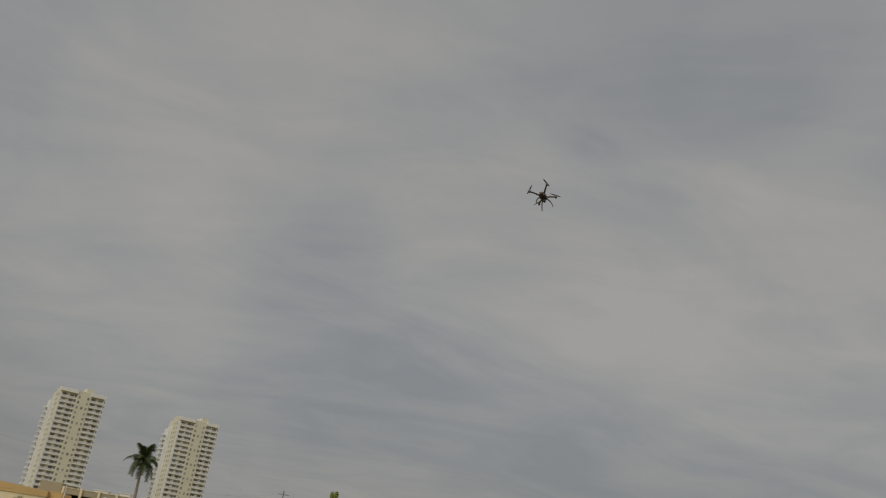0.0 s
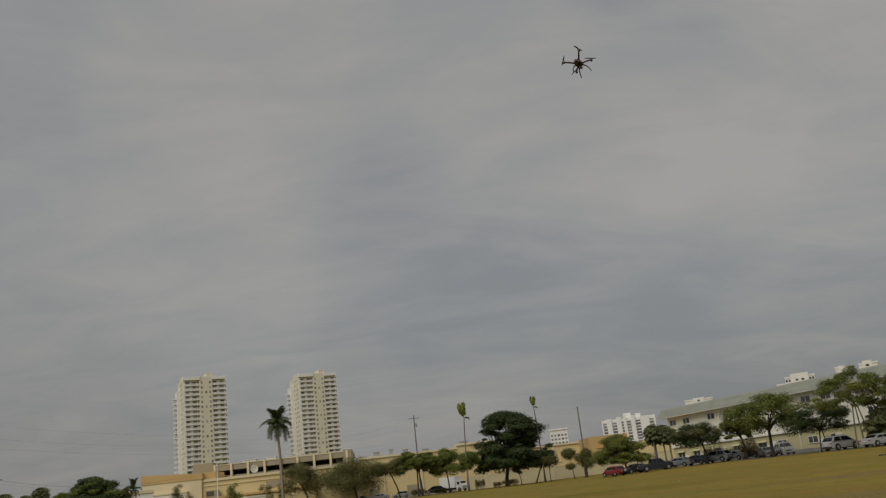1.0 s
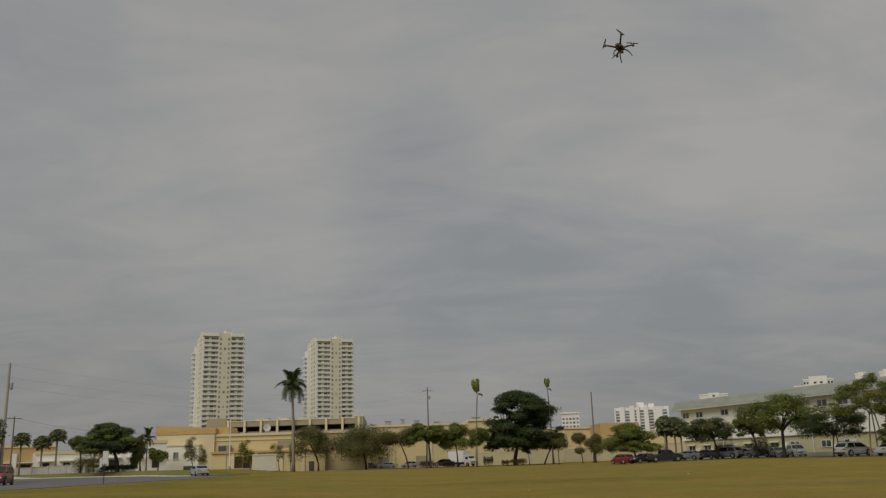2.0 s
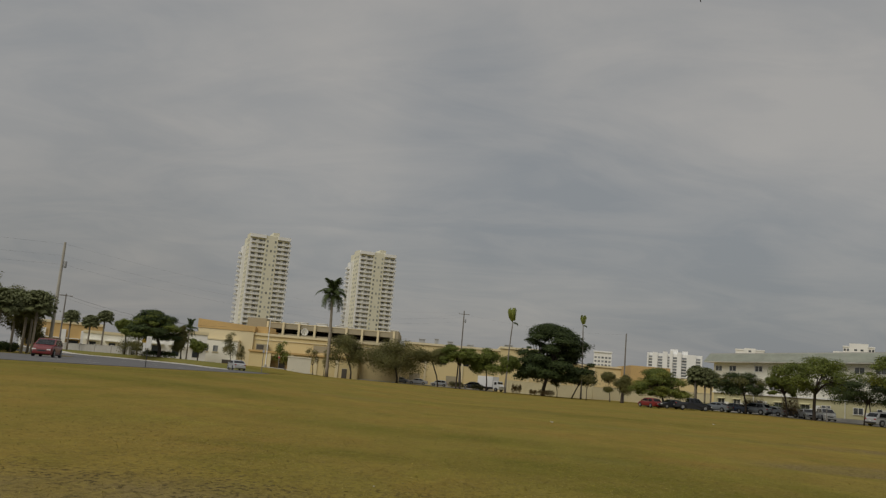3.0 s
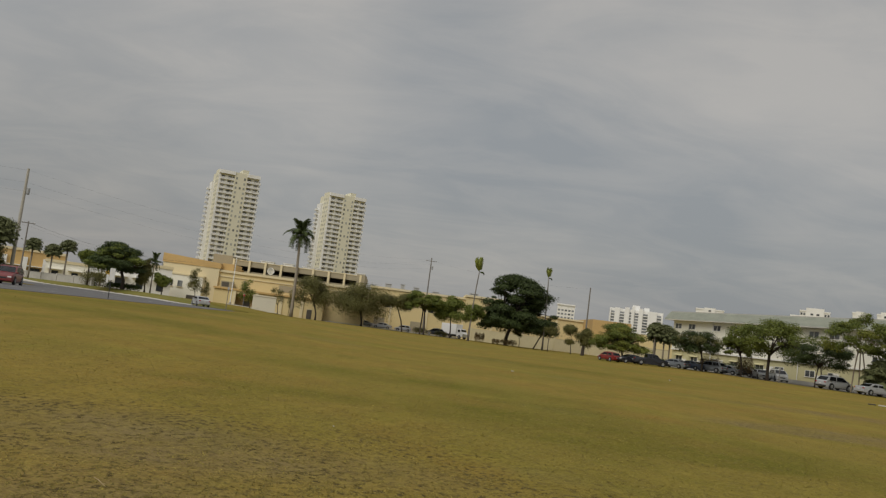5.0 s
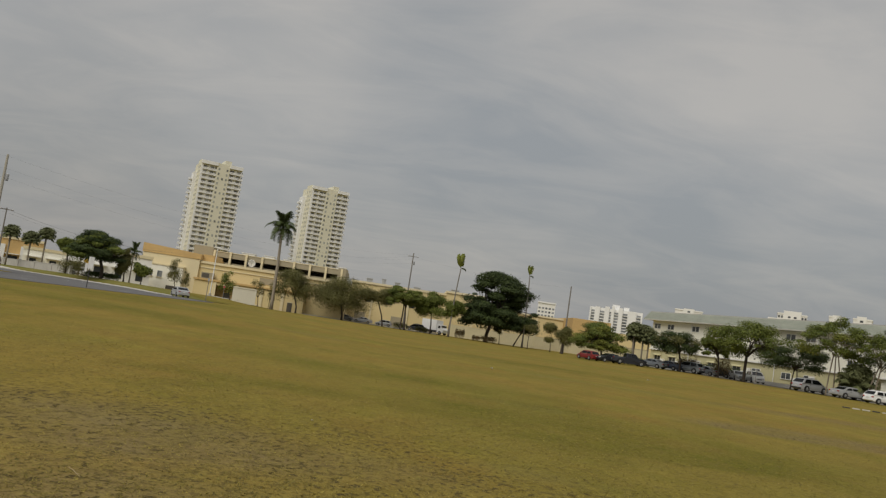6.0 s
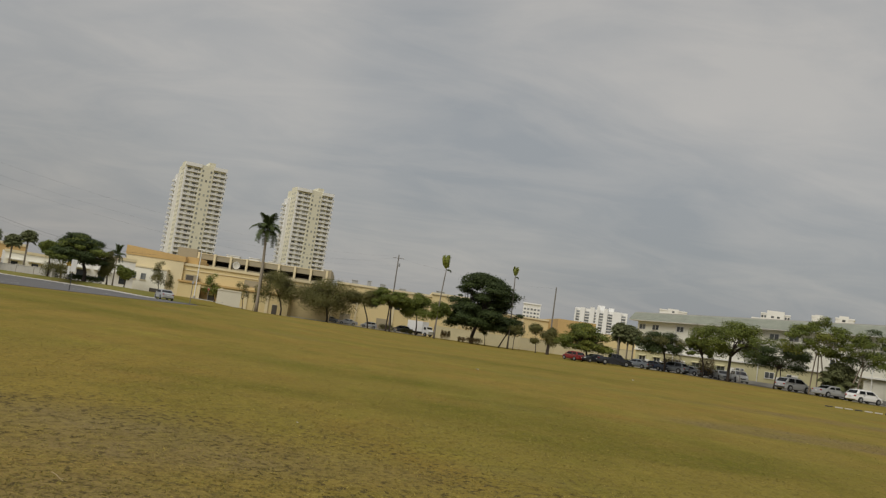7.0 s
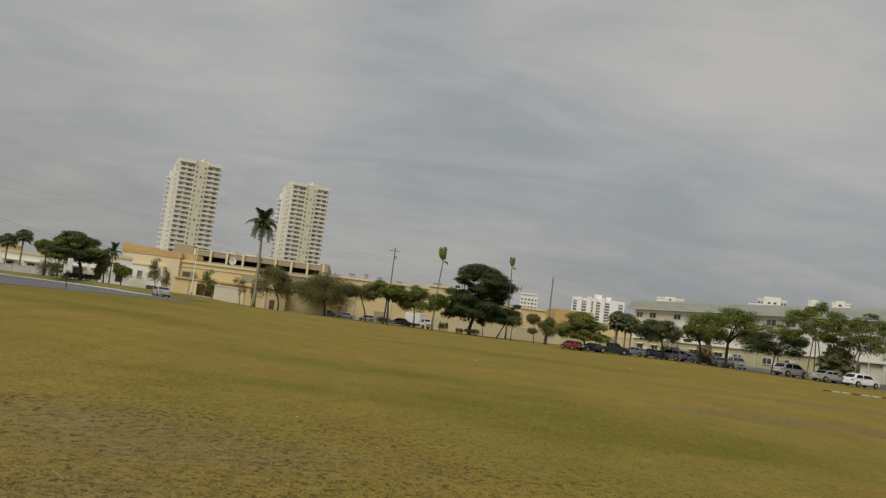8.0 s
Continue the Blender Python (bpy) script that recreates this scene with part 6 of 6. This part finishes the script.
def drone(m):
    t = thing("drone", m, "dark brown four-armed drone in flight over the field", "drone")
    part("body", box(-0.13, 0.13, -0.10, 0.10, -0.07, 0.06, bevel=0.04), M["drone_dark"], t)
    part("canopy", box(-0.09, 0.10, -0.07, 0.07, 0.05, 0.11, bevel=0.03), M["drone_dark"], t)
    part("battery", box(-0.19, -0.10, -0.05, 0.05, -0.03, 0.05, bevel=0.01), M["drone_red"], t)
    for k, a in enumerate((40, 140, 220, 320)):
        c, s = math.cos(radians(a)), math.sin(radians(a))
        arm = part("arm", tube([(0.1 * c, 0.08 * s, 0.0), (0.25 * c, 0.25 * s, 0.06), (0.44 * c, 0.44 * s, 0.10)], [0.030, 0.026, 0.022], 8), M["drone_red"] if k in (0, 3) else M["drone_dark"], t)
        part("motor", tube([(0.44 * c, 0.44 * s, 0.06), (0.44 * c, 0.44 * s, 0.16)], [0.034, 0.030], 10), M["drone_dark"], arm)
        blade = bmesh.new()
        turn = radians(a + 35 + 50 * k)
        px, py = math.cos(turn), math.sin(turn)
        for sgn in (-1, 1):
            pts = [(0, 0.014), (0.06, 0.026), (0.2, 0.014), (0.2, -0.008), (0.06, -0.020), (0, -0.014)]
            vs = [blade.verts.new((0.44 * c + sgn * (u * px - v * py), 0.44 * s + sgn * (u * py + v * px), 0.17 + 0.02 * u)) for u, v in pts]
            blade.faces.new(vs)
        bmesh.ops.solidify(blade, geom=blade.faces[:], thickness=0.005)
        part("propeller", blade, M["drone_dark"], arm)
        # splayed curved landing legs
        part("leg", tube([(0.09 * c, 0.09 * s, -0.05), (0.20 * c, 0.20 * s, -0.12), (0.26 * c, 0.26 * s, -0.22), (0.28 * c, 0.28 * s, -0.34)], [0.022, 0.018, 0.016, 0.014], 6), M["drone_dark"], t)
    gim = part("gimbal", tube([(0.02, 0, -0.06), (0.02, 0, -0.13)], [0.03, 0.02], 8), M["drone_dark"], t)
    part("camera_body", box(-0.02, 0.07, -0.035, 0.035, -0.19, -0.12, bevel=0.01), M["drone_dark"], gim)


drone(pose(5.78, 22.63, 13.21, -18, -8, 0) @ pose(0, 0, 0, 0, 0, 50))

# ---- grass ----


def build_grass():
    """Dry tufts over the near field, thinning with distance."""
    rng = np.random.RandomState(8)
    n = 36000
    r = 4.5 * (24.0 / 4.5) ** rng.rand(n)
    a = np.radians(rng.uniform(-36, 34, n))
    x, y = r * np.sin(a), r * np.cos(a)
    per = 4
    x, y, r = np.repeat(x, per), np.repeat(y, per), np.repeat(r, per)
    k = n * per
    x, y = x + rng.normal(scale=0.03, size=k), y + rng.normal(scale=0.03, size=k)
    z = np.array([ground_z(p, q) + 0.05 * max(0.0, 1 - math.hypot(p, q) / 120) * noise.noise((p * 0.11, q * 0.11, 3.0)) for p, q in zip(x, y)]) - 0.006
    h = rng.uniform(0.006, 0.026, k)
    la = rng.uniform(0, 2 * math.pi, k)
    ang = la + math.pi / 2
    w = rng.uniform(0.003, 0.008, k)
    lean = rng.uniform(0.03, 0.09, k)
    verts = np.empty((k, 3, 3))
    verts[:, 0] = np.stack([x - w * np.cos(ang), y - w * np.sin(ang), z], 1)
    verts[:, 1] = np.stack([x + w * np.cos(ang), y + w * np.sin(ang), z], 1)
    verts[:, 2] = np.stack([x + lean * np.cos(la), y + lean * np.sin(la), z + h], 1)
    # ragged taller tufts, sparser but over a wider stretch
    n2 = 52000
    r2 = 6.0 * (75.0 / 6.0) ** rng.rand(n2)
    a2 = np.radians(rng.uniform(-36, 36, n2))
    x2, y2 = r2 * np.sin(a2), r2 * np.cos(a2)
    keep = (x2 > -21) & (rng.rand(n2) < 0.35 + 0.65 * np.array([smooth(-0.25, 0.3, noise.noise((p * 0.3, q * 0.3, 7.0))) for p, q in zip(x2, y2)]))
    x2, y2, r2 = x2[keep], y2[keep], r2[keep]
    n2 = len(x2)
    z2 = np.array([ground_z(p, q) + 0.05 * max(0.0, 1 - math.hypot(p, q) / 120) * noise.noise((p * 0.11, q * 0.11, 3.0)) for p, q in zip(x2, y2)]) - 0.008
    h2 = rng.uniform(0.008, 0.022, n2)
    w2 = rng.uniform(0.010, 0.026, n2) * (1 + r2 / 60)
    t2 = rng.uniform(0, math.pi, n2)
    s2 = (rng.uniform(0.05, 0.10, n2) * np.stack([-np.sin(t2), np.cos(t2)]) * np.sign(rng.rand(n2) - 0.5)).T
    more = np.empty((n2, 3, 3))
    more[:, 0] = np.stack([x2 - w2 * np.cos(t2), y2 - w2 * np.sin(t2), z2], 1)
    more[:, 1] = np.stack([x2 + w2 * np.cos(t2), y2 + w2 * np.sin(t2), z2], 1)
    more[:, 2] = np.stack([x2 + s2[:, 0], y2 + s2[:, 1], z2 + h2], 1)
    verts = np.concatenate([verts, more])
    k += n2
    me = bpy.data.meshes.new("grass")
    me.vertices.add(k * 3)
    me.vertices.foreach_set("co", verts.ravel())
    me.loops.add(k * 3)
    me.loops.foreach_set("vertex_index", np.arange(k * 3, dtype=np.int32))
    me.polygons.add(k)
    me.polygons.foreach_set("loop_start", np.arange(0, k * 3, 3, dtype=np.int32))
    me.polygons.foreach_set("loop_total", np.full(k, 3, dtype=np.int32))
    me.update(calc_edges=True)
    me.materials.append(M["blade"])
    tagged(new("grass", me), "short dry straw-coloured grass tufts on the field", "grass", kind="stuff")


build_grass()
